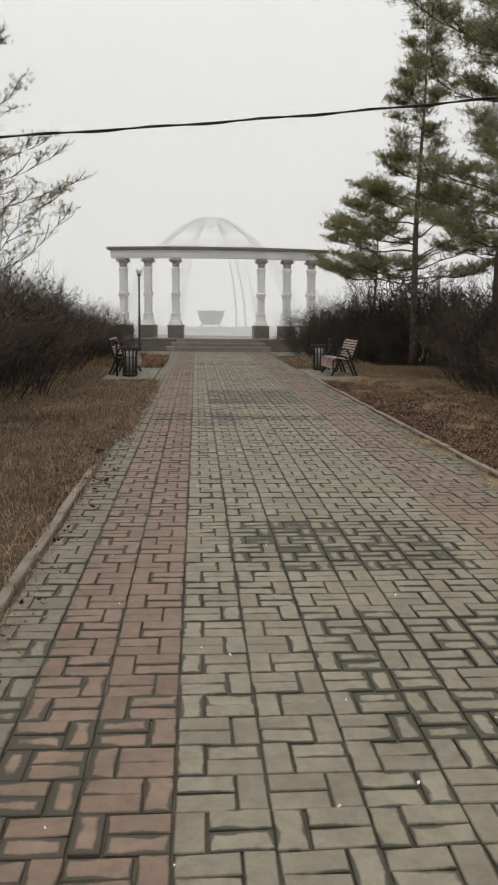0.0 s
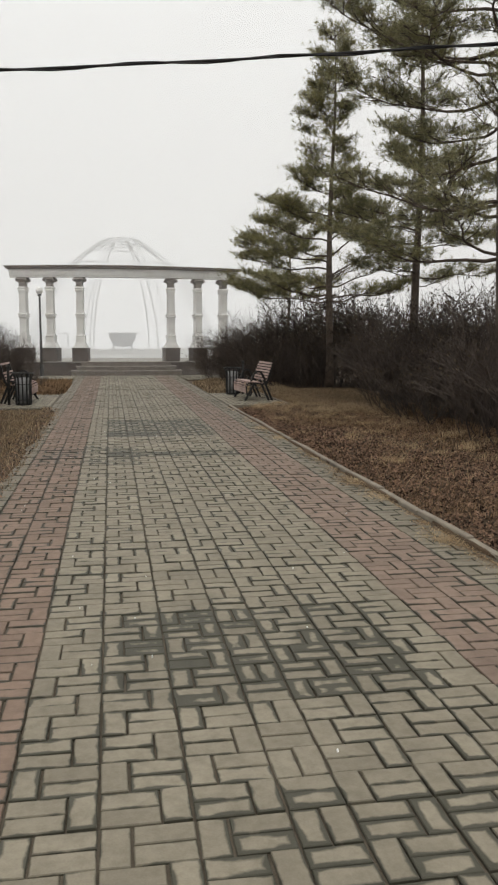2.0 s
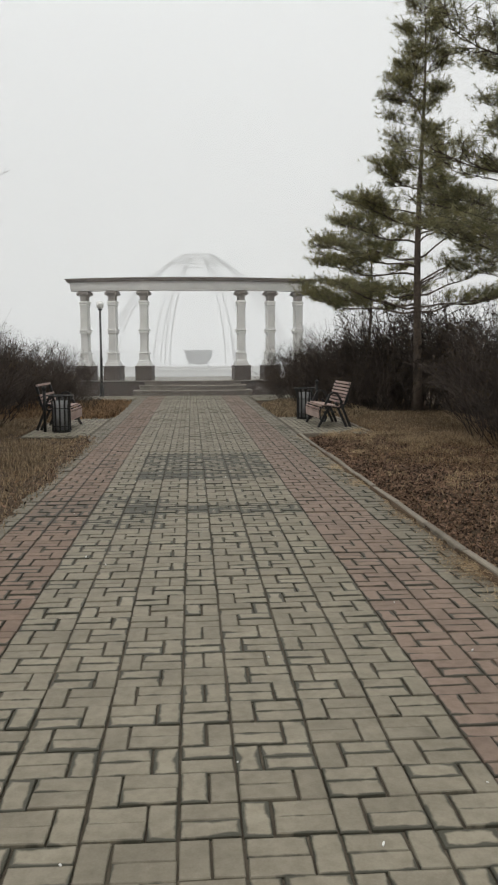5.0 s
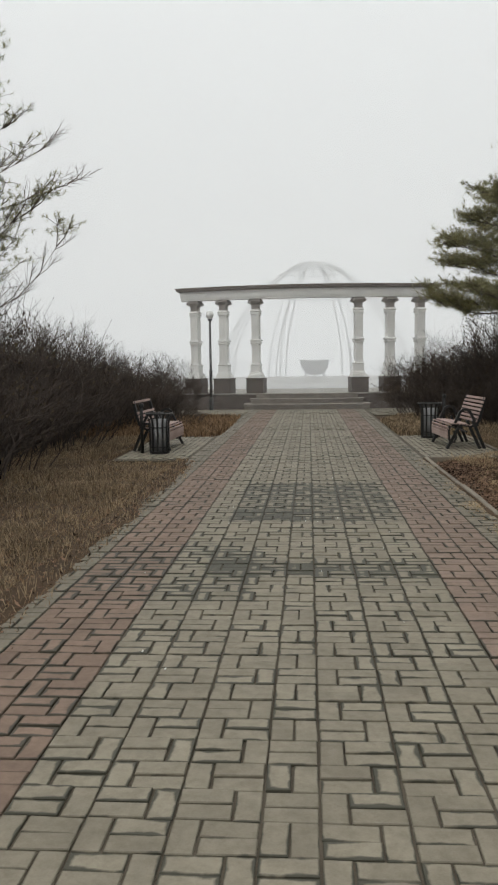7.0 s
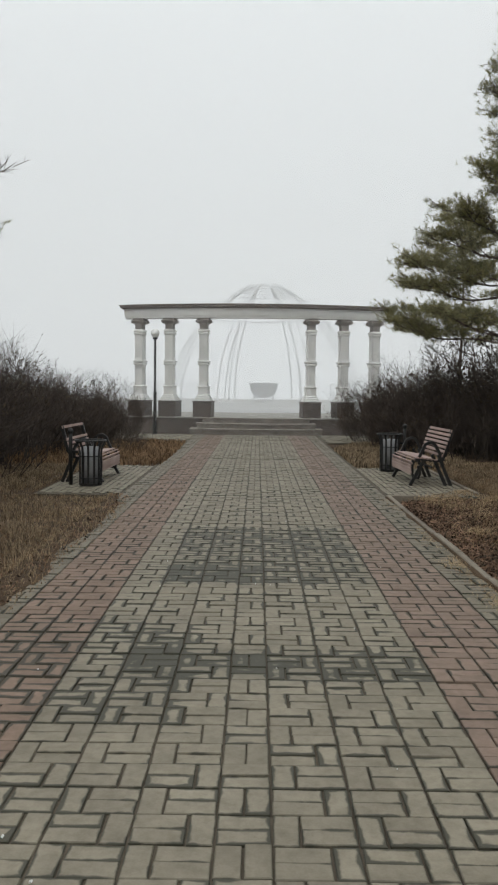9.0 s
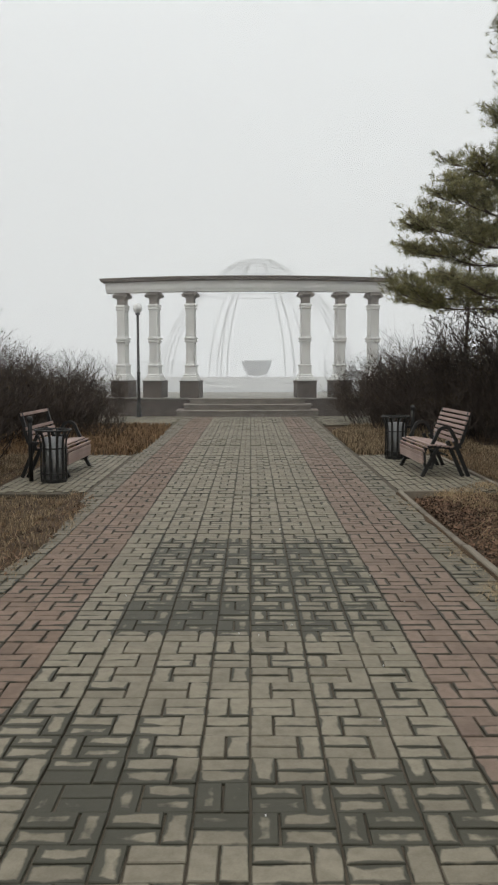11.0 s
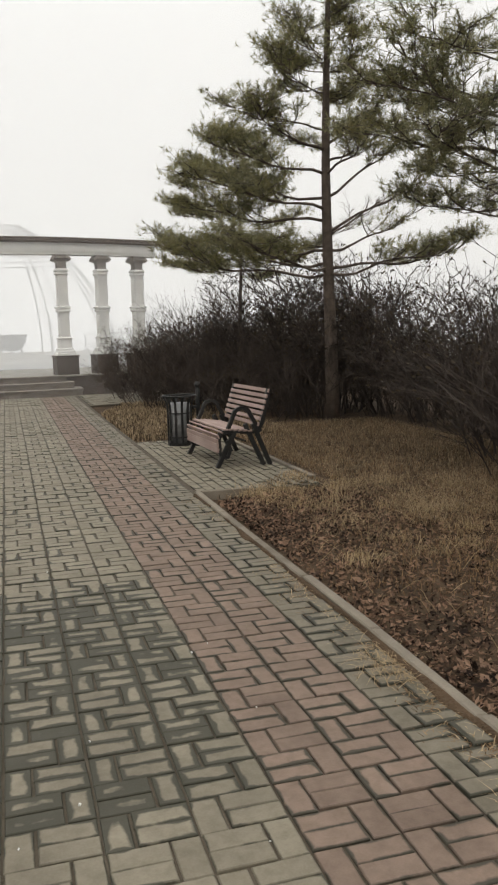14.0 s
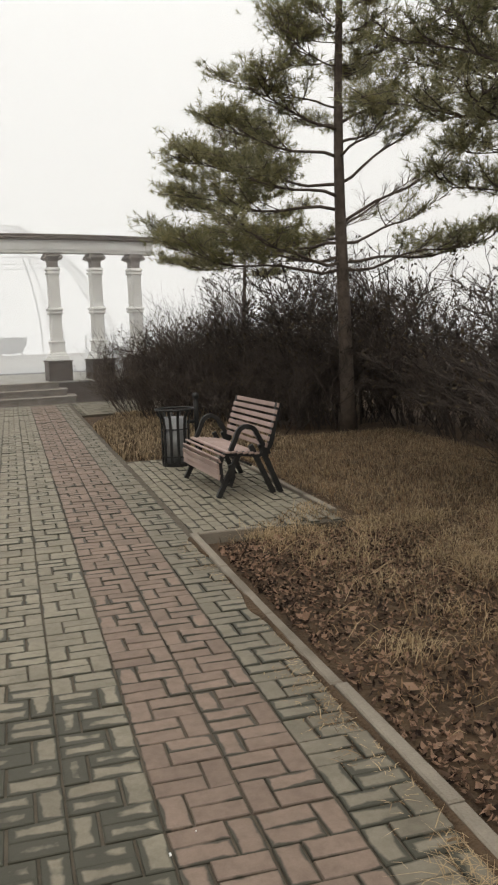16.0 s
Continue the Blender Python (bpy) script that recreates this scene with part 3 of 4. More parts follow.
def make_bench(label, missing=()):
    """Front towards -x, long side along y, 1.24 m wide."""
    b = thing("park_bench", label, "bench", "benches beside the path")
    for sy in (-1, 1):
        fr = strap([(-0.33, 0.0), (-0.1, 0.43)], 0.045, 0.03)
        st = strap([(0.25, 0.0), (0.02, 0.5)], 0.045, 0.03)
        st2 = strap([(0.33, 0.0), (0.12, 0.5)], 0.045, 0.03)
        seat = strap([(-0.3, 0.2), (-0.31, 0.33), (-0.28, 0.41), (-0.2, 0.435), (-0.05, 0.42), (0.1, 0.4), (0.17, 0.41), (0.23, 0.5), (0.33, 0.9)], 0.05, 0.03)
        curl = strap([(-0.3, 0.2), (-0.27, 0.13), (-0.2, 0.12), (-0.17, 0.2), (-0.2, 0.32)], 0.04, 0.025)
        arm = strap([(-0.2, 0.43), (-0.14, 0.56)] + arc_points(-0.015, 0.59, 0.105, 0.1, 165, 15, 9) + [(0.14, 0.52), (0.21, 0.4)], 0.04, 0.028)
        for nm, sh in (("front_leg", fr), ("back_leg", st), ("back_stay", st2), ("seat_rail", seat)):
            o = part(nm, sh, M_black, b)
            o.location = (0, sy * 0.62, 0)
        part("curl", curl, M_black, o)
        part("armrest", arm, M_black, o)
    part("stretcher", Shape().tube([(0.02, -0.62, 0.3), (0.02, 0.62, 0.3)], 0.014, 8), M_black, b)
    path = [(-0.325, 0.21, 80), (-0.33, 0.265, 88), (-0.332, 0.32, 95), (-0.32, 0.375, 120), (-0.285, 0.425, 150), (-0.225, 0.449, 178), (-0.165, 0.447, 186),
            (-0.105, 0.44, 187), (-0.045, 0.432, 187), (0.015, 0.425, 186), (0.075, 0.418, 182)]
    for x, z, ang in path:
        o = part("seat_slat", Shape().box(-0.026, 0.026, -0.66, 0.66, -0.011, 0.011, 0.004), M_slat, b)
        o.matrix_local = pose(x, 0, z, 0, -ang, 0)
    for i in range(7):
        if i in missing:
            continue
        f = i / 6
        o = part("back_slat", Shape().box(-0.022, 0.022, -0.66, 0.66, -0.011, 0.011, 0.004), M_slat, b)
        o.matrix_local = pose(0.18 + 0.135 * f, 0, 0.49 + 0.39 * f, 0, -(76), 0)
    return b


bench_r = make_bench("park bench with pale pink wooden slats and black looped steel frame")
bench_r.matrix_world = pose(2.79, 21.02, 0.0, 0, 0, 3)
bench_l = make_bench("park bench with missing back slats and a black steel frame", missing=(4, 5))
bench_l.matrix_world = pose(-2.74, 20.98, 0.0, 0, 0, 178)


def make_bin(label):
    b = thing("litter_bin", label, "litter bin", "litter bins beside the benches")
    part("liner", Shape().lathe([(0.15, 0.05), (0.15, 0.6), (0.145, 0.6), (0.14, 0.07)], 20), M_zinc, b, "galvanised inner bucket", True)
    part("base", Shape().lathe([(0.175, 0.0), (0.175, 0.04), (0.15, 0.05)], 20), M_black, b)
    for k in range(12):
        a = 2 * math.pi * k / 12
        s = strap([(0.172, 0.02), (0.172, 0.5), (0.185, 0.6), (0.235, 0.695)], 0.032, 0.008)
        o = part("bar", s, M_black, b)
        o.matrix_local = pose(0, 0, 0, 0, 0, math.degrees(a))
    for z in (0.12, 0.46):
        part("hoop", Shape().tube([(0.168 * math.cos(2 * math.pi * k / 20), 0.168 * math.sin(2 * math.pi * k / 20), z) for k in range(21)], 0.009, 6), M_black, b)
    part("rim", Shape().tube([(0.235 * math.cos(2 * math.pi * k / 24), 0.235 * math.sin(2 * math.pi * k / 24), 0.7) for k in range(25)], 0.014, 6), M_black, b)
    post = part("post", Shape().lathe([(0.03, 0.0), (0.03, 0.78), (0.02, 0.79), (0.042, 0.82), (0.045, 0.845), (0.03, 0.875), (0.004, 0.885)], 12, (0.3, 0.12)), M_black, b, "black post with a ball finial", True)
    part("bracket", Shape().box(0.16, 0.3, 0.1, 0.13, 0.5, 0.54, 0.005), M_black, post)
    return b


make_bin("black slatted steel litter bin with galvanised liner beside the bench").matrix_world = pose(2.52, 22.6, 0)
make_bin("black slatted steel litter bin standing before the bench").matrix_world = pose(-2.55, 19.96, 0, 0, 0, 150)

# ---- overhead cable ----
cable = Shape()
pts = [(x, 5.46, 2.77 + 0.1 * (x + 0.5) + 0.006 * (x + 0.5) ** 2) for x in [-16 + i for i in range(31)]]
cable.tube(pts, 0.006, 6)
tw = Shape()
tw.tube([(x, 5.46 + 0.009 * math.cos(x * 9), 2.77 + 0.1 * (x + 0.5) + 0.006 * (x + 0.5) ** 2 + 0.009 * math.sin(x * 9)) for x in [-16 + 0.12 * i for i in range(251)]], 0.005, 5)
ca = thing("overhead_cable", "thin black twisted power cable hanging across the path", "cable")
part("carrier", cable, M_cable, ca)
part("twisted_wire", tw, M_cable, ca)


# ---- pines ----
def needle_tuft(s, p, d, size, r, count):
    """A brush of needles round the end of a shoot."""
    for _ in range(count):
        v = Vector((r.gauss(0, 1), r.gauss(0, 1), r.gauss(0, 1)))
        v = (v.normalized() + d * 0.7).normalized() * size * r.uniform(0.7, 1.15)
        w = v.cross(Vector((r.gauss(0, 1), r.gauss(0, 1), r.gauss(0, 1))))
        w = w.normalized() * size * 0.042
        o = p - d * size * r.uniform(0, 0.8)
        k = len(s.v)
        s.v += [tuple(o - w), tuple(o + w), tuple(o + v)]
        s.f.append((k, k + 1, k + 2))


def reach_at(profile, z):
    """Length of the limbs at the height z, from pairs of height and length."""
    for (z0, r0), (z1, r1) in zip(profile, profile[1:]):
        if z <= z1:
            return r0 + (r1 - r0) * max(0.0, z - z0) / (z1 - z0)
    return profile[-1][1]


def make_pine(label, at, height, seed, profile, first=2.2, bare=0.0, lean=(0, 0), trunk=0.1, density=1.0, gap=0.55, pale=0.12, size=0.11, inner=0.4, bias=0.0, puff=0.22, extra=(), droop=0.0, whorl=(3, 5)):
    """A pine: tapered trunk, sinuous limbs, side branches ending in upturned clumps of needle brushes.
    bare: share of branches with no needles; extra: single limbs as height, direction, length, rise, share of bare branches."""
    r = random.Random(seed)
    tree = thing("pine_tree", label, "pine tree", "pines beside the path", at=pose(*at))
    pts, n = [], 14
    for i in range(n + 1):
        f = i / n
        pts.append((lean[0] * f + 0.13 * math.sin(6 * f + seed) * f, lean[1] * f + 0.1 * math.cos(4 * f + seed), height * f))
    part("trunk", Shape().tube(pts, [trunk * (1.35 if i == 0 else 1) * (1 - 0.93 * i / n) for i in range(n + 1)], 10), M_bark, tree, smooth=True)

    def trunk_at(z):
        f = min(0.999, z / height) * n
        i = int(f)
        a, b = Vector(pts[i]), Vector(pts[i + 1])
        return a + (b - a) * (f - i)

    limbs, twigs, green, yellow = [], Shape(), Shape(), Shape()

    def clump(p, d, scale):
        """A rounded clump of short upturned shoots, each a brush of needles."""
        target = yellow if r.random() < pale else green
        for _ in range(max(4, int(13 * scale))):
            q = Vector((r.gauss(0, 1), r.gauss(0, 1), abs(r.gauss(0, 0.75)) - 0.25)) * puff * 0.6 * scale + d * r.uniform(-0.1, 0.16)
            end = p + q
            out = (q.normalized() * 0.7 + d * 0.5 + Vector((0, 0, 0.75))).normalized()
            if r.random() < 0.5:
                twigs.tube([p - d * 0.05, p + q * 0.6, end], [0.005, 0.004, 0.003], 3)
            needle_tuft(target, end, out, size * r.uniform(0.8, 1.25), r, 14)

    def dry(p, d, ln):
        """Thin dead twigs along a branch."""
        for _ in range(5):
            s2 = (d + Vector((r.uniform(-1, 1), r.uniform(-1, 1), r.uniform(-0.4, 0.6))) * 0.8).normalized()
            b = p + d * ln * r.uniform(0.2, 1)
            e = b + s2 * ln * r.uniform(0.3, 0.6)
            twigs.tube([b, e], [0.004, 0.0015], 3)
            for _ in range(2):
                s3 = (s2 + Vector((r.uniform(-1, 1), r.uniform(-1, 1), r.uniform(-0.4, 0.6)))).normalized()
                twigs.tube([b + (e - b) * r.uniform(0.3, 1), e + s3 * ln * 0.25], [0.0025, 0.001], 3)

    def limb(z, a, length, rise, thick, dead):
        o = trunk_at(min(max(z, 0.3), height - 0.1))
        line, steps, ph = [o], 8, r.uniform(0, 6)
        for j in range(1, steps + 1):
            f = j / steps
            a2 = a + 0.28 * math.sin(5 * f + ph) * f
            up = rise * f - droop * math.sin(math.pi * f) + 0.16 * f * f + 0.025 * math.sin(9 * f + ph)
            line.append(o + Vector((math.cos(a2) * length * f, math.sin(a2) * length * f, length * up)))
        limbs.append(Shape().tube(line, [thick * (1 - 0.85 * j / steps) for j in range(steps + 1)], 6))
        count = max(2, int((2.2 + 3.3 * length) * density))
        for q in range(count + 2):
            f = 1.0 if q >= count else inner + (1 - inner) * (q + r.random()) / count
            j = min(steps - 1, int(f * steps))
            p = line[j] + (line[j + 1] - line[j]) * (f * steps - j)
            d = (line[j + 1] - line[j]).normalized()
            turn = (1 if q % 2 else -1) * r.uniform(0.3, 1.1) * (0.5 if q >= count else 1)
            side = (d * math.cos(turn) + Vector((-d.y, d.x, 0)) * math.sin(turn) + Vector((0, 0, r.uniform(-0.05, 0.4)))).normalized()
            ln = (0.22 + 0.3 * length * (1.15 - f)) * r.uniform(0.6, 1.15)
            mid = p + side * ln * 0.55 + Vector((0, 0, -0.03 * ln))
            tip = p + side * ln + Vector((0, 0, 0.13 * ln))
            twigs.tube([p, mid, tip], [0.011, 0.008, 0.004], 4)
            if r.random() < dead:
                dry(p, side, ln)
                continue
            clump(tip, side, r.uniform(0.75, 1.15))
            if ln > 0.3:
                clump(mid + (tip - mid) * 0.3 + Vector((0, 0, 0.04)), side, r.uniform(0.6, 1.0))
            if ln > 0.6:
                clump(mid, side, r.uniform(0.4, 0.8))

    z = first
    while z < height - 0.15:
        up = (z - first) / (height - first)
        count = r.randint(*whorl)
        turn = r.uniform(0, 6.28)
        for k in range(count):
            a = turn + 6.28 * k / count + r.uniform(-0.5, 0.5)
            length = reach_at(profile, z) * r.uniform(0.6, 1.08) * (1 - bias * math.cos(a)) + 0.12
            rise = r.uniform(-0.12, 0.14) + 0.55 * up * up
            thick = max(0.007, trunk * 0.2 * (1 - up) ** 0.5 * min(1.0, length / 2.2))
            limb(z + r.uniform(-0.22, 0.22), a, length, rise, thick, 0.9 if r.random() < bare else bare * 0.5)
        z += gap * r.uniform(0.75, 1.3) * (1 - 0.35 * up)
    for hz, deg, length, rise, dead in extra:
        limb(hz, radians(deg), length, rise, trunk * 0.22, dead)
    for sh in limbs:
        part("limb", sh, M_bark, tree, smooth=True)
    tagged(part("twig_work", twigs, M_bark, tree), kind="stuff")
    tagged(part("crown", green, M_needle, tree, "dark green needle brushes"), kind="stuff")
    if yellow.f:
        tagged(part("pale_crown", yellow, M_needle_pale, tree, "yellowing needle brushes"), kind="stuff")
    return tree


make_pine("slender green pine with long side limbs beside the bench", (5.75, 24.85, -0.05), 10.2, 3, [(4.6, 1.25), (5.6, 0.85), (6.6, 0.55), (8.6, 0.4), (10.2, 0.06)], first=5.0, trunk=0.125, density=1.35, gap=0.5, inner=0.32, bias=0.34, bare=0.04, puff=0.24, pale=0.35,
          extra=((2.6, 175, 2.6, -0.06, 0.0), (2.8, 150, 2.7, -0.04, 0.0), (2.7, 205, 2.5, -0.02, 0.1), (3.0, 120, 2.3, 0.0, 0.2), (3.5, 165, 2.5, -0.02, 0.2), (3.7, 190, 2.3, 0.05, 0.0), (3.9, 140, 2.1, 0.1, 0.0), (4.3, 172, 1.9, 0.12, 0.0), (4.7, 200, 1.6, 0.15, 0.0),
                 (3.9, -20, 1.5, 0.6, 0.6), (3.3, -15, 2.2, 0.45, 0.95), (2.7, -20, 2.3, -0.02, 0.1), (2.6, -50, 2.2, 0.0, 0.2), (3.0, 10, 2.1, 0.2, 0.95), (3.0, 70, 2.0, 0.1, 0.6), (3.2, 40, 1.7, 0.35, 0.95), (4.5, 20, 1.0, 0.3, 0.2), (4.3, -80, 1.2, 0.2, 0.4), (4.8, -30, 0.9, 0.35, 0.1)))
make_pine("dark pine with a straight trunk behind the shrubs", (6.75, 20.55, -0.05), 10.8, 5, [(2.8, 1.7), (5.0, 1.5), (5.6, 0.9), (8.0, 0.8), (10.8, 0.1)], first=3.0, trunk=0.125, density=1.0, gap=0.62, inner=0.34, bias=0.08, bare=0.06, puff=0.26, whorl=(3, 5),
          extra=((4.1, 200, 2.2, 0.0, 0.0), (4.4, 180, 2.0, 0.0, 0.0), (3.8, 165, 2.2, 0.0, 0.0), (3.5, 212, 2.0, 0.0, 0.1)))
make_pine("tall thick-trunked dark pine among the shrubs", (6.15, 14.76, -0.05), 13.0, 9, [(2.9, 2.7), (7.5, 3.1), (10.5, 2.2), (13.0, 0.2)], first=3.1, trunk=0.18, density=1.2, lean=(-0.35, 0), gap=0.5, inner=0.36, bare=0.1, droop=0.06, puff=0.27, whorl=(3, 5))
make_pine("young pale green pine behind the hedge", (5.8, 30.7, -0.05), 6.3, 11, [(2.3, 1.7), (4.5, 1.5), (6.3, 0.1)], first=3.0, trunk=0.065, pale=0.55, density=1.2, gap=0.5, puff=0.25)
make_pine("half-bare old pine with thin hanging branches above the hedge", (-7.5, 19.5, -0.05), 9.5, 14, [(2.9, 4.1), (4.6, 3.9), (6.5, 2.6), (9.5, 0.3)], first=3.2, trunk=0.11, bare=0.55, density=0.8, gap=0.5, size=0.085, droop=0.2, puff=0.2,
          extra=((3.5, -15, 3.9, -0.06, 0.6), (3.3, 12, 3.4, -0.1, 0.8), (4.5, -28, 3.6, -0.02, 0.7), (5.6, -10, 2.9, 0.0, 0.6)))


# ---- shrubs ----
def shrub_meshes(seed, height, spread, stems, heads, fine, lean=0.62, levels=3, wide=0.95):
    """Twig mass of a bare rounded shrub and its dry seed heads."""
    r = random.Random(seed)
    s, h = Shape(), Shape()

    def grow(p, d, ln, rad, level):
        kink = Vector((r.uniform(-1, 1), r.uniform(-1, 1), r.uniform(-0.6, 0.6))) * ln * 0.17
        mid = p + d * ln * 0.5 + kink
        end = p + d * ln + Vector((r.uniform(-1, 1), r.uniform(-1, 1), r.uniform(-0.2, 0.5))) * ln * 0.14
        if level == 0:
            s.tube([p, end], [rad, rad * 0.5], 3)
        else:
            s.tube([p, mid, end], [rad, rad * 0.75, rad * 0.5], 3)
        if level == 0:
            if r.random() < heads:
                q = Vector((r.gauss(0, 1), r.gauss(0, 1), r.gauss(0, 1))).normalized() * 0.01
                w = d.cross(q).normalized() * 0.009
                k = len(h.v)
                h.v += [tuple(end - d * 0.01), tuple(end + w + d * 0.015), tuple(end + d * 0.03), tuple(end - w + d * 0.015)]
                h.f.append((k, k + 1, k + 2, k + 3))
            return
        for _ in range(r.randint(3, fine)):
            f = r.uniform(0.2, 1.0)
            q = p + (mid - p) * f * 2 if f < 0.5 else mid + (end - mid) * (f * 2 - 1)
            d2 = (d + Vector((r.uniform(-1, 1), r.uniform(-1, 1), r.uniform(-0.35, 0.6))) * wide).normalized()
            grow(q, d2, ln * r.uniform(0.4, 0.68), rad * 0.6, level - 1)

    for _ in range(stems):
        a, rr = r.uniform(0, 6.28), r.random() ** 0.6
        p = Vector((math.cos(a) * rr * spread * 0.3, math.sin(a) * rr * spread * 0.3, -0.1))
        d = Vector((math.cos(a) * rr * lean + r.uniform(-0.2, 0.2), math.sin(a) * rr * lean + r.uniform(-0.2, 0.2), 1)).normalized()
        grow(p, d, height * r.uniform(0.42, 0.72) * (1.0 - 0.25 * rr), 0.0085 if levels == 3 else 0.014, levels)
    return s.mesh("twig_work", M_twig), h.mesh("dry_seed", M_seed)


KINDS = [  # the last one is tall and open
    shrub_meshes(21, 1.75, 1.9, 24, 0.3, 5), shrub_meshes(22, 1.9, 1.7, 22, 0.22, 5), shrub_meshes(23, 1.55, 2.0, 24, 0.4, 5), shrub_meshes(24, 2.0, 1.2, 8, 0.25, 6, 0.6, 4, 1.12)]


def shrub(x, y, size, k, label="dense bare dark shrub with dry seed heads", turn=0.0):
    t = thing("shrub", label, "shrub", "shrubs of the hedges", at=pose(x, y, ground_height(x, y), 0, 0, turn) @ Matrix.Diagonal((size, size, size, 1)))
    for nm, me in zip(("twig_work", "dry_seed"), KINDS[k]):
        o = tagged(new(nm, me), kind="stuff")
        o.parent = t
    return t


hedge = random.Random(31)
# hedge west of the path: highest near y = 15, lower towards the platform
y = 7.0
while y < 32.3:
    tall = 1.5 if y < 20 else max(1.1, 1.5 - 0.045 * (y - 20))
    for row, x in enumerate((-4.9, -6.0, -7.3)):
        xx = x + hedge.uniform(-0.3, 0.3) + (0.5 if y > 25.5 else 0)
        shrub(xx, y + hedge.uniform(-0.3, 0.3), tall * (1 + 0.12 * row) * hedge.uniform(0.8, 1.15), hedge.randint(0, 2), turn=hedge.uniform(0, 360))
    y += 1.05
# hedge east of the path
y = 10.0
while y < 32.3:
    for row, x in enumerate((5.3, 6.5, 7.8)):
        xx = x + hedge.uniform(-0.3, 0.3) - (1.4 if y > 24.5 else 0) - (0.5 if y > 28.5 else 0) + (0.2 if 15.5 < y <= 18.5 else 0) + (1.7 if 18.5 < y < 22.5 else 0) + (1.6 if 22.5 <= y <= 24.5 else 0) + (0.7 if 24.5 < y < 26.5 else 0)
        shrub(xx, y + hedge.uniform(-0.3, 0.3), (1.25 if y > 24.5 else 0.95 if y > 20 else 1.3) * (1 + 0.06 * row) * hedge.uniform(0.8, 1.15), hedge.randint(0, 2), turn=hedge.uniform(0, 360))
    y += 1.1
for x, y, z in ((-3.1, 26.5, 0.5), (-3.5, 28.8, 0.5), (3.5, 28.2, 0.6), (3.9, 31.2, 0.6)):
    shrub(x, y, z, 2, "small thin shrub with a few dry yellow leaves")
for x, y, z, k in ((4.7, 27.0, 1.55, 3), (6.4, 26.2, 2.25, 3), (7.4, 25.0, 2.1, 3), (4.3, 28.8, 1.4, 3), (7.7, 26.8, 1.8, 3), (5.6, 27.6, 2.1, 3), (7.3, 23.6, 1.6, 3), (7.6, 21.8, 1.6, 3), (7.6, 19.2, 1.7, 3), (6.4, 17.4, 1.7, 3), (7.0, 15.6, 1.8, 3), (5.9, 13.6, 1.6, 3),
                   (6.1, 19.5, 1.3, 1), (6.6, 18.8, 1.35, 0), (5.8, 18.5, 1.2, 2), (6.2, 19.6, 1.65, 3), (6.0, 25.4, 1.7, 3), (5.3, 25.4, 0.95, 1)):
    shrub(x, y, z, k, "tall bare shrub with tangled thin branches" if k == 3 else "dark vase-shaped bare shrub with dry seed heads", turn=50 * k + 31 * x)


# ---- grass, leaves, straw ----
def blades(name, label, mat, count, place, height, seed, width=0.0035, flat=0.8, lift=1.0):
    """Single blades of dry grass; place(r) gives x and y."""
    r = random.Random(seed)
    v, f = [], []
    for _ in range(count):
        x, y, hh = place(r)
        z = surface(x, y) - 0.005
        a = r.uniform(0, 6.28)
        ln = height * hh * r.uniform(0.45, 1.2)
        bend = r.uniform(0.1, flat) * ln
        dx, dy = math.cos(a), math.sin(a)
        wx, wy = -dy * width, dx * width
        k = len(v)
        v += [(x - wx, y - wy, z), (x + wx, y + wy, z), (x + dx * bend * 0.35 + wx * 0.7, y + dy * bend * 0.35 + wy * 0.7, z + ln * 0.6 * lift),
              (x + dx * bend * 0.35 - wx * 0.7, y + dy * bend * 0.35 - wy * 0.7, z + ln * 0.6 * lift), (x + dx * bend, y + dy * bend, z + ln * (1 - 0.3 * flat) * lift)]
        f += [(k, k + 1, k + 2, k + 3), (k + 3, k + 2, k + 4)]
    s = Shape()
    s.v, s.f = v, f
    return structure(name, s, mat, label, "grass", kind="stuff")


def surface(x, y):
    """Top of soil or paving."""
    z = ground_height(x, y)
    if -2.05 < x < -1.55 and 9.2 < y < 18.8:
        return 0.012
    return max(z, 0.0) if abs(x) < 1.99 or (abs(x) < 3.3 and 19.1 < y < 23.2) else z


def thick(x, y, sc=0.5, off=0.0):
    return noise.noise((x * sc + off, y * sc, 1.7 + off))


def west(r):
    while True:
        x, y = -1.6 - 3.6 * r.random(), r.uniform(0.5, 23.4)
        if y > 18.85 and x > -3.22:
            continue
        edge = -1.985 + (0.4 if 9.5 < y < 18 else 0.15) * r.random() ** 1.5
        if x < edge and thick(x, y) * 0.6 + 0.9 > r.random():
            return x, y, 0.6 + 1.7 * max(0, thick(x, y, 0.9, 4)) + 0.8 * max(0, thick(x, y, 3.0, 8))


def west_far(r):
    while True:
        x, y = -1.75 - 3.5 * r.random(), r.uniform(23.3, 30.0)
        if x < -1.85 - 0.25 * max(0, y - 27.6) * r.random():
            return x, y, 0.8


def east(r):
    while True:
        x, y = 2.06 + 3.6 * r.random(), r.uniform(4, 18.9)
        if thick(x, y, 0.45, 9) * 1.6 + (0.5 if y > 15.6 or x > 3.6 else 0.05) > r.random():
            return x, y, 0.8 + 0.7 * max(0, thick(x, y, 0.9, 2))


def east_pad(r):
    while True:
        x, y = 2.5 + 4.0 * r.random(), r.uniform(17.0, 24.5)
        if x > 3.35 or (y < 18.98 and r.random() < 0.8) or (x - 2.35 > (y - 18.9) * 0.9 and r.random() < 0.7):
            return x, y, 1.0 if x > 3.3 else 0.5


def east_far(r):
    while True:
        x, y = 1.9 + 2.6 * r.random(), r.uniform(23.3, 29.7)
        if x > 1.95 + 0.35 * max(0, y - 27.6):
            return x, y, 0.8


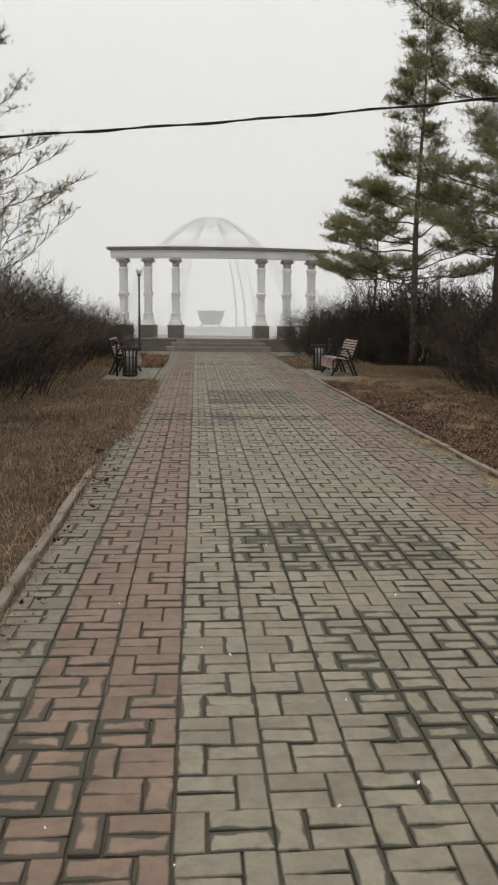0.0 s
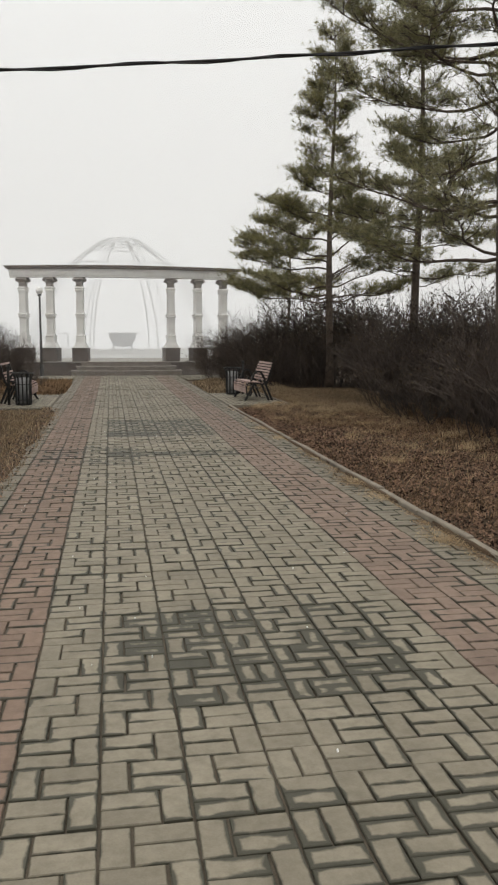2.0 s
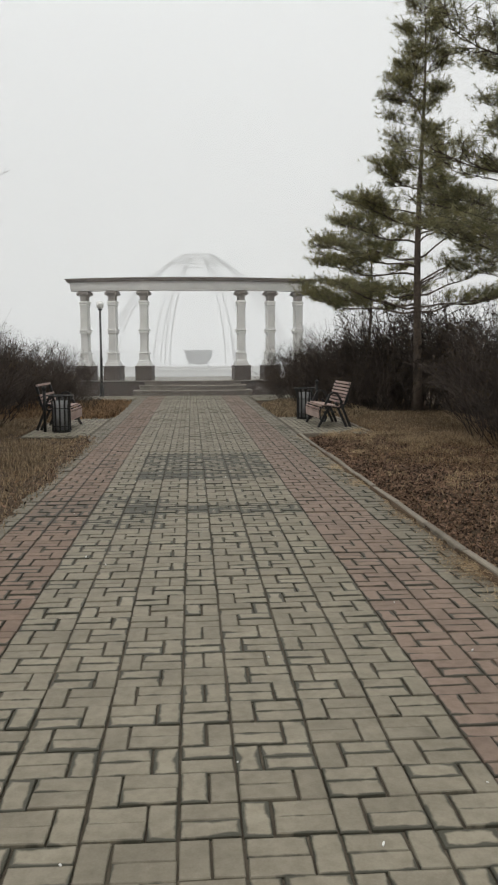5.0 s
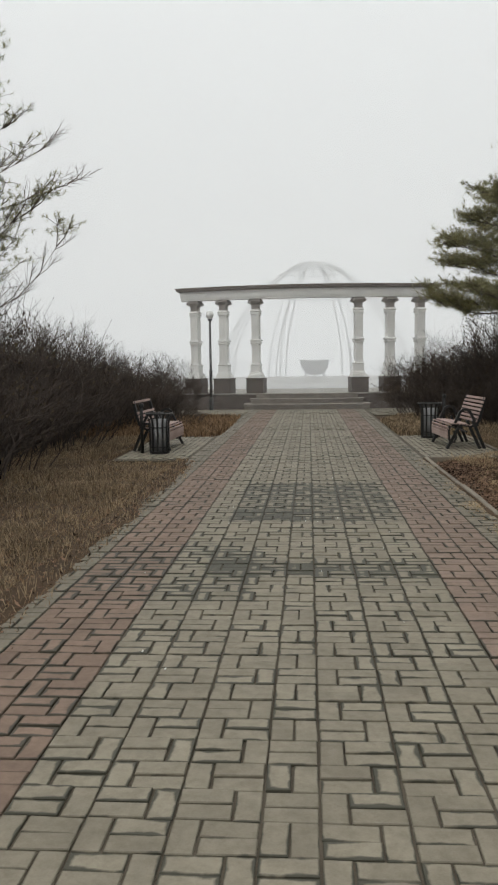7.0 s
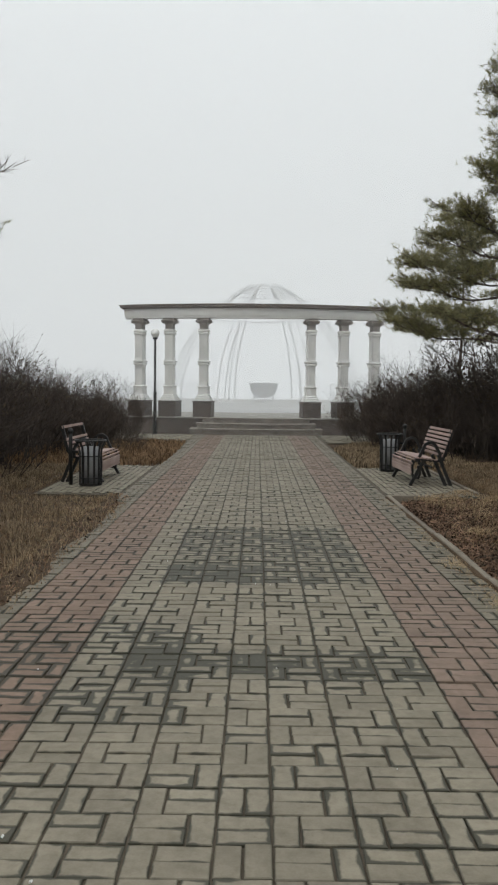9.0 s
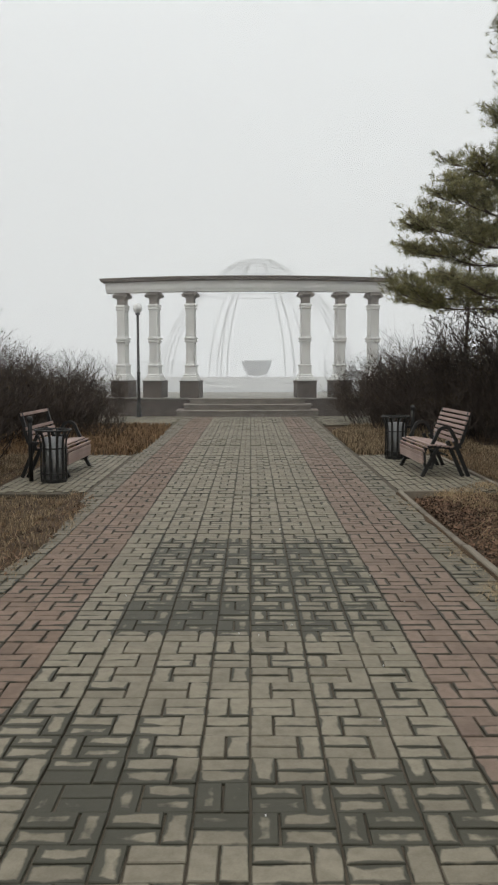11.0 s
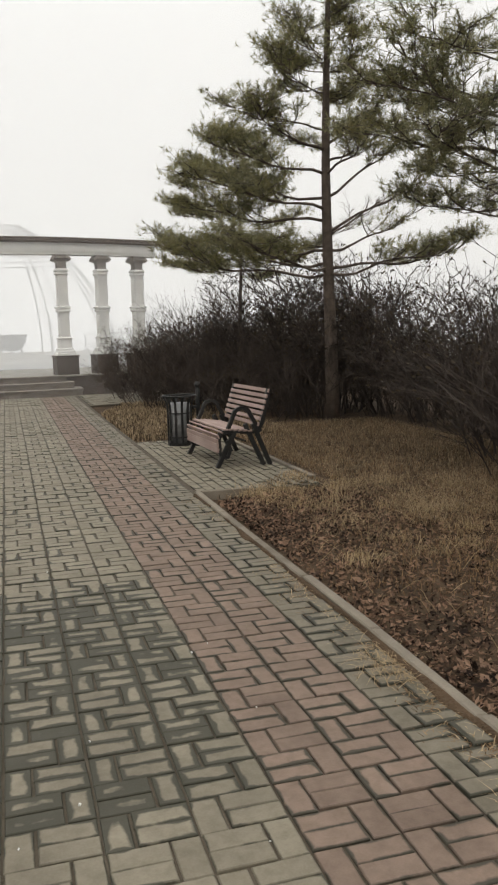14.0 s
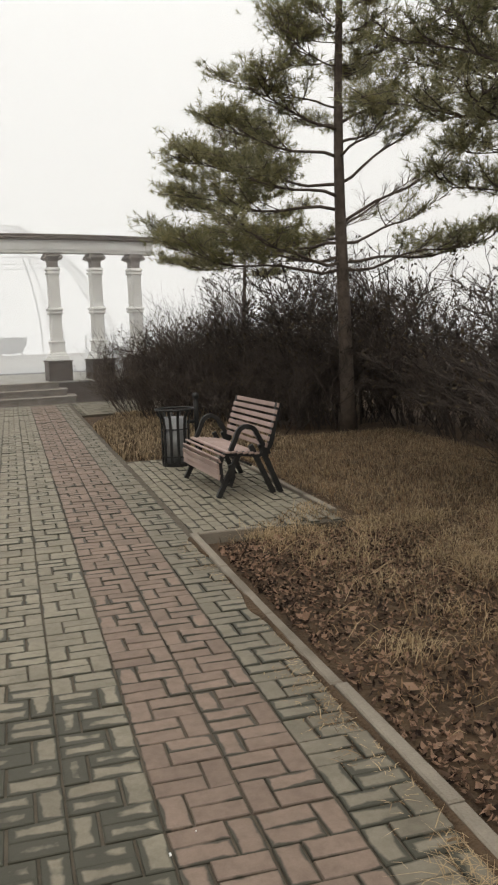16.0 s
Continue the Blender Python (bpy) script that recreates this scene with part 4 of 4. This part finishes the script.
def kerb_line(r):
    y = r.uniform(4, 18.8)
    c = 0.5 + 0.5 * math.sin(y * 2.1) * math.sin(y * 0.77 + 1)
    return 1.92 - abs(r.gauss(0, 0.09)) * (0.3 + c), y, 0.35 + 0.6 * c


def west_line(r):
    y = r.uniform(1.5, 18.8)
    return -1.95 + abs(r.gauss(0, 0.2 if y > 9 else 0.1)), y, 0.4


blades("grass_west", "dry yellow-brown meadow grass on the verge", M_grass, 60000, west, 0.13, 41, flat=1.3, lift=0.8)
blades("grass_west_far", "dry brown grass before the platform", M_grass_brown, 12000, west_far, 0.2, 42, width=0.009)
blades("grass_east", "brown dead grass among fallen leaves", M_grass_brown, 38000, east, 0.12, 43, flat=1.4, lift=0.65)
blades("grass_beside_bench", "dry yellow grass beside the bench", M_grass, 26000, east_pad, 0.14, 44, flat=1.4, lift=0.75)
blades("dead_grass_beside_bench", "brown dead grass beside the bench", M_grass_brown, 30000, east_pad, 0.12, 48, flat=1.5, lift=0.6)
blades("dead_grass_west", "brown dead grass between the yellow tufts", M_grass_brown, 30000, west, 0.1, 49, flat=1.5, lift=0.6)
blades("grass_east_far", "dry yellow-brown grass before the platform", M_grass, 12000, east_far, 0.17, 45, width=0.009)
blades("straw_kerb", "pale and rusty straw caught along the kerb", M_straw, 2200, kerb_line, 0.1, 46, width=0.003, flat=1.2, lift=0.3)
blades("needle_litter_kerb", "rusty brown needle litter along the kerb", M_grass_brown, 11000, kerb_line, 0.09, 50, width=0.0028, flat=1.3, lift=0.15)
blades("straw_west_edge", "dead grass creeping over the paving edge", M_grass_brown, 5000, west_line, 0.07, 47, width=0.003, flat=1.2, lift=0.4)


def straw_tuft(x, y, seed, spread=0.22):
    def spot(r):
        return x + r.gauss(0, spread * 0.35), y + r.gauss(0, spread * 0.6), 1.0
    blades("straw_tuft", "flattened clump of pale straw on the kerb", M_straw, 260, spot, 0.16, seed, width=0.002, flat=1.3, lift=0.22)


for i, (x, y) in enumerate(((1.84, 14.6), (1.84, 13.3), (1.9, 9.6), (1.86, 8.75), (1.84, 7.1))):
    straw_tuft(x, y, 60 + i)


def clumps_east(r):
    """Clumps of dry stalks, thickest beside the bench pad and along the foot of the hedge."""
    k = r.randint(0, 89)
    q = random.Random(900 + k)
    x, y = (q.uniform(2.4, 4.6), q.uniform(17.2, 19.0)) if k < 35 else (q.uniform(2.4, 5.0), q.uniform(10.5, 19.5))
    return x + r.gauss(0, 0.09), y + r.gauss(0, 0.09), q.uniform(0.6, 1.2)


blades("straw_clumps_east", "pale dry stalks in loose clumps among the leaves", M_straw, 7000, clumps_east, 0.2, 51, width=0.0022, flat=1.3, lift=0.6)


def leaves(name, label, count, place, seed):
    r = random.Random(seed)
    s = Shape()
    for _ in range(count):
        x, y = place(r)
        z = surface(x, y) + r.uniform(0.004, 0.02)
        m = Matrix.Translation((x, y, z)) @ Euler((r.gauss(0, 0.5), r.gauss(0, 0.5), r.uniform(0, 6.28))).to_matrix().to_4x4()
        big = 1.7 if r.random() < 0.06 else 1.0
        ln, w = big * r.uniform(0.01, 0.028), big * r.uniform(0.006, 0.015)
        c = r.uniform(0.004, 0.014)
        s.add([m @ Vector(p) for p in ((-ln, 0, c), (0, -w, c * 0.6), (ln, 0, c), (0, w, c * 0.6), (0, 0, 0))], [(0, 1, 4), (1, 2, 4), (2, 3, 4), (3, 0, 4)])
    return structure(name, s, M_leaf, label, "leaf litter", kind="stuff")


def litter_east(r):
    while True:
        x, y = 2.05 + 3.6 * r.random() ** 1.2, r.uniform(5, 18.7)
        if thick(x, y, 0.4, 30) + 0.6 > r.random():
            return x, y


def litter_west(r):
    x = -1.78 - abs(r.gauss(0, 0.4)) + 0.12 * r.random()
    return x, r.uniform(2, 18.8)


leaves("leaf_litter_east", "dark brown fallen leaves covering the verge", 42000, litter_east, 71)
leaves("leaf_litter_west", "fallen leaves along the grass edge", 1100, litter_west, 72)

stalks = Shape()
sr = random.Random(81)
for _ in range(320):
    x, y = sr.uniform(2.2, 4.8), sr.uniform(9, 18.8)
    z = ground_height(x, y)
    a, ln = sr.uniform(0, 6.28), sr.uniform(0.08, 0.34)
    d = Vector((math.cos(a) * sr.uniform(0.2, 1.3), math.sin(a) * sr.uniform(0.2, 1.3), 0.8)).normalized()
    stalks.tube([(x, y, z), Vector((x, y, z)) + d * ln * 0.6, Vector((x, y, z)) + d * ln + Vector((0, 0, -0.12 * ln))], [0.0022, 0.002, 0.001], 3)
structure("dry_stalks", stalks, M_straw, "thin pale bent stalks standing in the leaves", "stalks", kind="stuff")

chips = Shape()
for _ in range(50):
    x, y = sr.uniform(-1.5, 1.5), sr.uniform(2, 17)
    q = sr.uniform(0.003, 0.007)
    m = Matrix.Translation((x, y, 0.004)) @ Euler((sr.uniform(0, 3), sr.uniform(0, 3), sr.uniform(0, 3))).to_matrix().to_4x4()
    chips.box(-q, q, -q * 0.7, q * 0.7, -q * 0.5, q * 0.5, q * 0.3, m)
structure("stone_chips", chips, M_white, "tiny white stone chips scattered on the paving", "gravel", kind="stuff")


# ---- paving ----
def paver_mesh(name, mat, lx, ly):
    """A concrete paver: bevelled top edge, top at z = 0."""
    s = Shape()
    hx, hy, b, t = lx / 2, ly / 2, 0.0035, 0.045
    for z, d in ((-t, 0), (-b, 0), (0, b)):
        s.v += [(-hx + d, -hy + d, z), (hx - d, -hy + d, z), (hx - d, hy - d, z), (-hx + d, hy - d, z)]
    for r in range(2):
        s.f += [(4 * r + i, 4 * r + (i + 1) % 4, 4 * r + 4 + (i + 1) % 4, 4 * r + 4 + i) for i in range(4)]
    s.f.append((8, 9, 10, 11))
    me = s.mesh(name, mat)
    give_uv(me, [(p[0] / lx + 0.5, p[1] / ly + 0.5) for p in s.v])
    return me


def give_uv(me, coords):
    layer = me.uv_layers.new(name="UVMap")
    loops = np.empty(len(me.loops), dtype=np.int32)
    me.loops.foreach_get("vertex_index", loops)
    layer.data.foreach_set("uv", np.array(coords, dtype=np.float32)[loops].ravel())


ROW = 0.196


def cell_rows(x0, first, width, y0, y1):
    """Pavers of one strip, 0.2 m cells: strips 0.3 m wide pair two crosswise pavers with one lengthwise, 0.2 m strips alternate pairs."""
    out = []
    rows = int(round((y1 - y0) / ROW))
    for j in range(rows):
        y = y0 + ROW * j
        flip = (j + first) % 2
        if width > 0.25:
            a, b = (x0, x0 + 0.2) if flip else (x0 + 0.1, x0)
            out += [(a + 0.1, y + 0.05, 0), (a + 0.1, y + 0.147, 0), (b + 0.05, y + 0.098, 1)]
        elif flip:
            out += [(x0 + 0.1, y + 0.05, 0), (x0 + 0.1, y + 0.15, 0)]
        else:
            out += [(x0 + 0.05, y + 0.1, 1), (x0 + 0.15, y + 0.1, 1)]
    return out


def pave(name, label, pavers, mat_piece, mat_joined, near):
    """Lay pavers as pieces of a bed; near: the stretch of y laid as single pieces."""
    r = random.Random(len(name) * 7 + len(pavers))
    bed = thing(name, label, "paving", kind="structure")
    joint = 0.0085
    pieces = [paver_mesh("paver", mat_piece, 0.2 - joint - 0.002, 0.1 - joint)]
    v, f, uv, single = [], [], [], 0
    base = [tuple(p.co) for p in pieces[0].vertices]
    base_uv = [(p[0] / (0.2 - joint - 0.002) + 0.5, p[1] / (0.1 - joint) + 0.5) for p in base]
    polys = [tuple(p.vertices) for p in pieces[0].polygons]
    for x, y, along in pavers:
        dz = r.gauss(0, 0.0022) + 0.006 * noise.noise((x * 0.8, y * 0.8, 5))
        m = pose(x + r.gauss(0, 0.0012), y + r.gauss(0, 0.0015), dz, r.gauss(0, 0.5), r.gauss(0, 0.5), 90 * along + r.gauss(0, 0.6) + r.choice((0, 180)))
        if near[0] <= y < near[1] and single < 300:
            o = new("paver", pieces[0])
            o.parent = bed
            o.matrix_local = m
            single += 1
        else:
            k = len(v)
            v += [tuple(m @ Vector(p)) for p in base]
            f += [tuple(i + k for i in q) for q in polys]
            uv += base_uv
    s = Shape()
    s.v, s.f = v, f
    me = s.mesh("pavers", mat_joined)
    give_uv(me, uv)
    o = tagged(new("pavers", me), kind="stuff")
    o.parent = bed
    return bed


structure("pavement_bed", Shape().box(-1.97, 1.97, PATH_Y0, PATH_Y1 + 0.6, -0.3, -0.011), M_joint, "dark damp sand bed showing in the paving joints", "paving bed")
pads_w = [(-1.95 - 0.05 - 0.1 * i, 19.05 + 0.1 + 0.2 * j + (0.1 if i % 2 else 0), 1) for i in range(12) for j in range(20)]
pads_e = [(1.95 + 0.05 + 0.1 * i, 19.05 + 0.1 + 0.2 * j + (0.1 if i % 2 else 0), 1) for i in range(13) for j in range(20)]
structure("pavement_bed_west", Shape().box(-3.17, -1.972, 18.95, 23.2, -0.3, -0.009), M_joint, "dark sand bed under the west bench pad", "paving bed")
structure("pavement_bed_east", Shape().box(1.972, 3.27, 19.03, 23.2, -0.3, -0.009), M_joint, "dark sand bed under the east bench pad", "paving bed")
flare = [(x0 + 0.1 + 0.2 * i + (0.1 if j % 2 else 0), 30.15 + 0.1 * j, 0) for x0, c in ((-4.6, 13), (1.97, 15)) for i in range(c) for j in range(33)]
structure("pavement_bed_steps", Shape().box(-4.7, 5.0, 30.1, 33.9, -0.3, -0.014), M_joint, "dark sand bed before the steps", "paving bed")
for i in range(3):
    pave("pavement_strip_grey", "worn grey concrete pavers in a woven pattern with damp mossy patches", cell_rows(-1.0 + 0.3 * i, 1, 0.3, PATH_Y0, PATH_Y1), M_grey_piece, M_grey_joined, (1.4, 21.0))
    pave("pavement_strip_grey", "worn grey concrete pavers in a woven pattern with damp mossy patches", cell_rows(0.1 + 0.3 * i, 0, 0.3, PATH_Y0, PATH_Y1), M_grey_piece, M_grey_joined, (1.4, 21.0))
pave("pavement_strip_middle", "worn grey concrete pavers laid in alternating pairs", cell_rows(-0.1, 1, 0.2, PATH_Y0, PATH_Y1), M_grey_piece, M_grey_joined, (1.4, 30.0))
for i in range(2):
    pave("pavement_strip_red_west", "dull red concrete pavers in a woven pattern", cell_rows(-1.6 + 0.3 * i, 1, 0.3, PATH_Y0, PATH_Y1), M_red_piece, M_red_joined, (1.4, 21.0))
    pave("pavement_strip_red_east", "dull red concrete pavers in a woven pattern", cell_rows(1.0 + 0.3 * i, 0, 0.3, PATH_Y0, PATH_Y1), M_red_east_piece, M_red_east_joined, (4.0, 24.0))
pave("pavement_edge_west", "dirty grey edge pavers strewn with dead grass", cell_rows(-1.9, 1, 0.3, PATH_Y0, PATH_Y1), M_moss_piece, M_moss_joined, (2.0, 20.0))
pave("pavement_edge_east", "mossy grey edge pavers along the kerb", cell_rows(1.6, 0, 0.3, PATH_Y0, PATH_Y1), M_moss_piece, M_moss_joined, (5.0, 23.0))
pave("pavement_pad_west", "grey concrete pavers under the bench", pads_w, M_grey_piece, M_grey_joined, (17, 23))
pave("pavement_pad_east", "grey concrete pavers under the bench", pads_e, M_grey_piece, M_grey_joined, (17, 23))
pave("pavement_before_steps", "pale grey pavers before the platform steps", flare, M_grey_piece, M_grey_joined, (27, 27))

# soil and dead grass that has crept over the west edge of the paving
creep = Shape()
rows = [9.0 + 0.12 * i for i in range(83)]
for yy in rows:
    lap = min(1.0, (yy - 9.0) / 1.5, (18.85 - yy) / 0.8)
    inner = -1.93 + max(0.0, lap) * (0.2 + 0.14 * noise.noise((yy * 0.9, 2.0, 0)) + 0.08 * noise.noise((yy * 4.0, 5.0, 0)))
    for q in range(6):
        f = q / 5
        x = -2.06 + (inner + 2.06) * f
        creep.v.append((x, yy, (0.02 + 0.012 * noise.noise((x * 9, yy * 9, 0))) * (1 - f * f) + 0.004 - 0.012 * (q == 5) - 0.06 * (q == 0)))
for i in range(len(rows) - 1):
    for q in range(5):
        creep.f.append((i * 6 + q, i * 6 + q + 1, (i + 1) * 6 + q + 1, (i + 1) * 6 + q))
structure("soil_edge_west", creep, M_soil, "dark soil crept over the paving edge", "soil", smooth=True)
silt = Shape()
rows = [5.0 + 0.1 * i for i in range(140)]
for yy in rows:
    amount = max(0.0, 0.2 + 0.9 * noise.noise((yy * 0.8, 11.0, 0)) + 0.4 * noise.noise((yy * 3.0, 4.0, 0)))
    inner = 1.93 - 0.12 * amount
    for q in range(5):
        f = q / 4
        x = 1.93 - 0.006 * (yy - 13) + (inner - 1.93) * f
        silt.v.append((x, yy, (0.016 + 0.008 * noise.noise((x * 11, yy * 11, 0))) * (1 - f * f) + 0.003 - 0.012 * (q == 4)))
for i in range(len(rows) - 1):
    for q in range(4):
        silt.f.append((i * 5 + q, (i + 1) * 5 + q, (i + 1) * 5 + q + 1, i * 5 + q + 1))
structure("soil_edge_east", silt, M_soil, "rusty soil and needle litter silted up along the kerb", "soil", smooth=True)

# ---- kerbs ----
kerb_e = thing("kerb_east", "weathered concrete kerb stones between paving and leaves", "kerb", kind="structure")
kerb_w = thing("kerb_west", "weathered concrete kerb stones half lost in grass", "kerb", kind="structure")
kr = random.Random(3)
stone = Shape().box(-0.032, 0.032, -0.495, 0.495, -0.2, 0.028, 0.008).mesh("kerb_stone", M_kerb)
for parent, x, a, b in ((kerb_e, 1.955, -4, 19), (kerb_w, -1.955, -4, 8)):
    for j in range(a, b):
        o = new("kerb_stone", stone)
        o.parent = parent
        o.matrix_local = pose(x - 0.006 * (j - 13) * (x > 0) + kr.gauss(0, 0.004), j + 0.5, kr.gauss(0, 0.004), kr.gauss(0, 0.3), kr.gauss(0, 1.2), kr.gauss(0, 0.25))
for x, y, turn in ((3.31, 19.9, 0), (3.31, 20.6, 0), (3.31, 21.6, 0), (3.31, 22.6, 0)):
    o = new("kerb_stone", stone)
    o.parent = kerb_e
    o.matrix_local = pose(x, y, -0.01, 0, 0, turn)
o = new("kerb_stone", Shape().box(-0.032, 0.032, -0.27, 0.27, -0.2, 0.026, 0.008).mesh("short_kerb_stone", M_kerb))
o.parent = kerb_e
o.matrix_local = pose(2.24, 18.99, 0, 0, 0, 91)
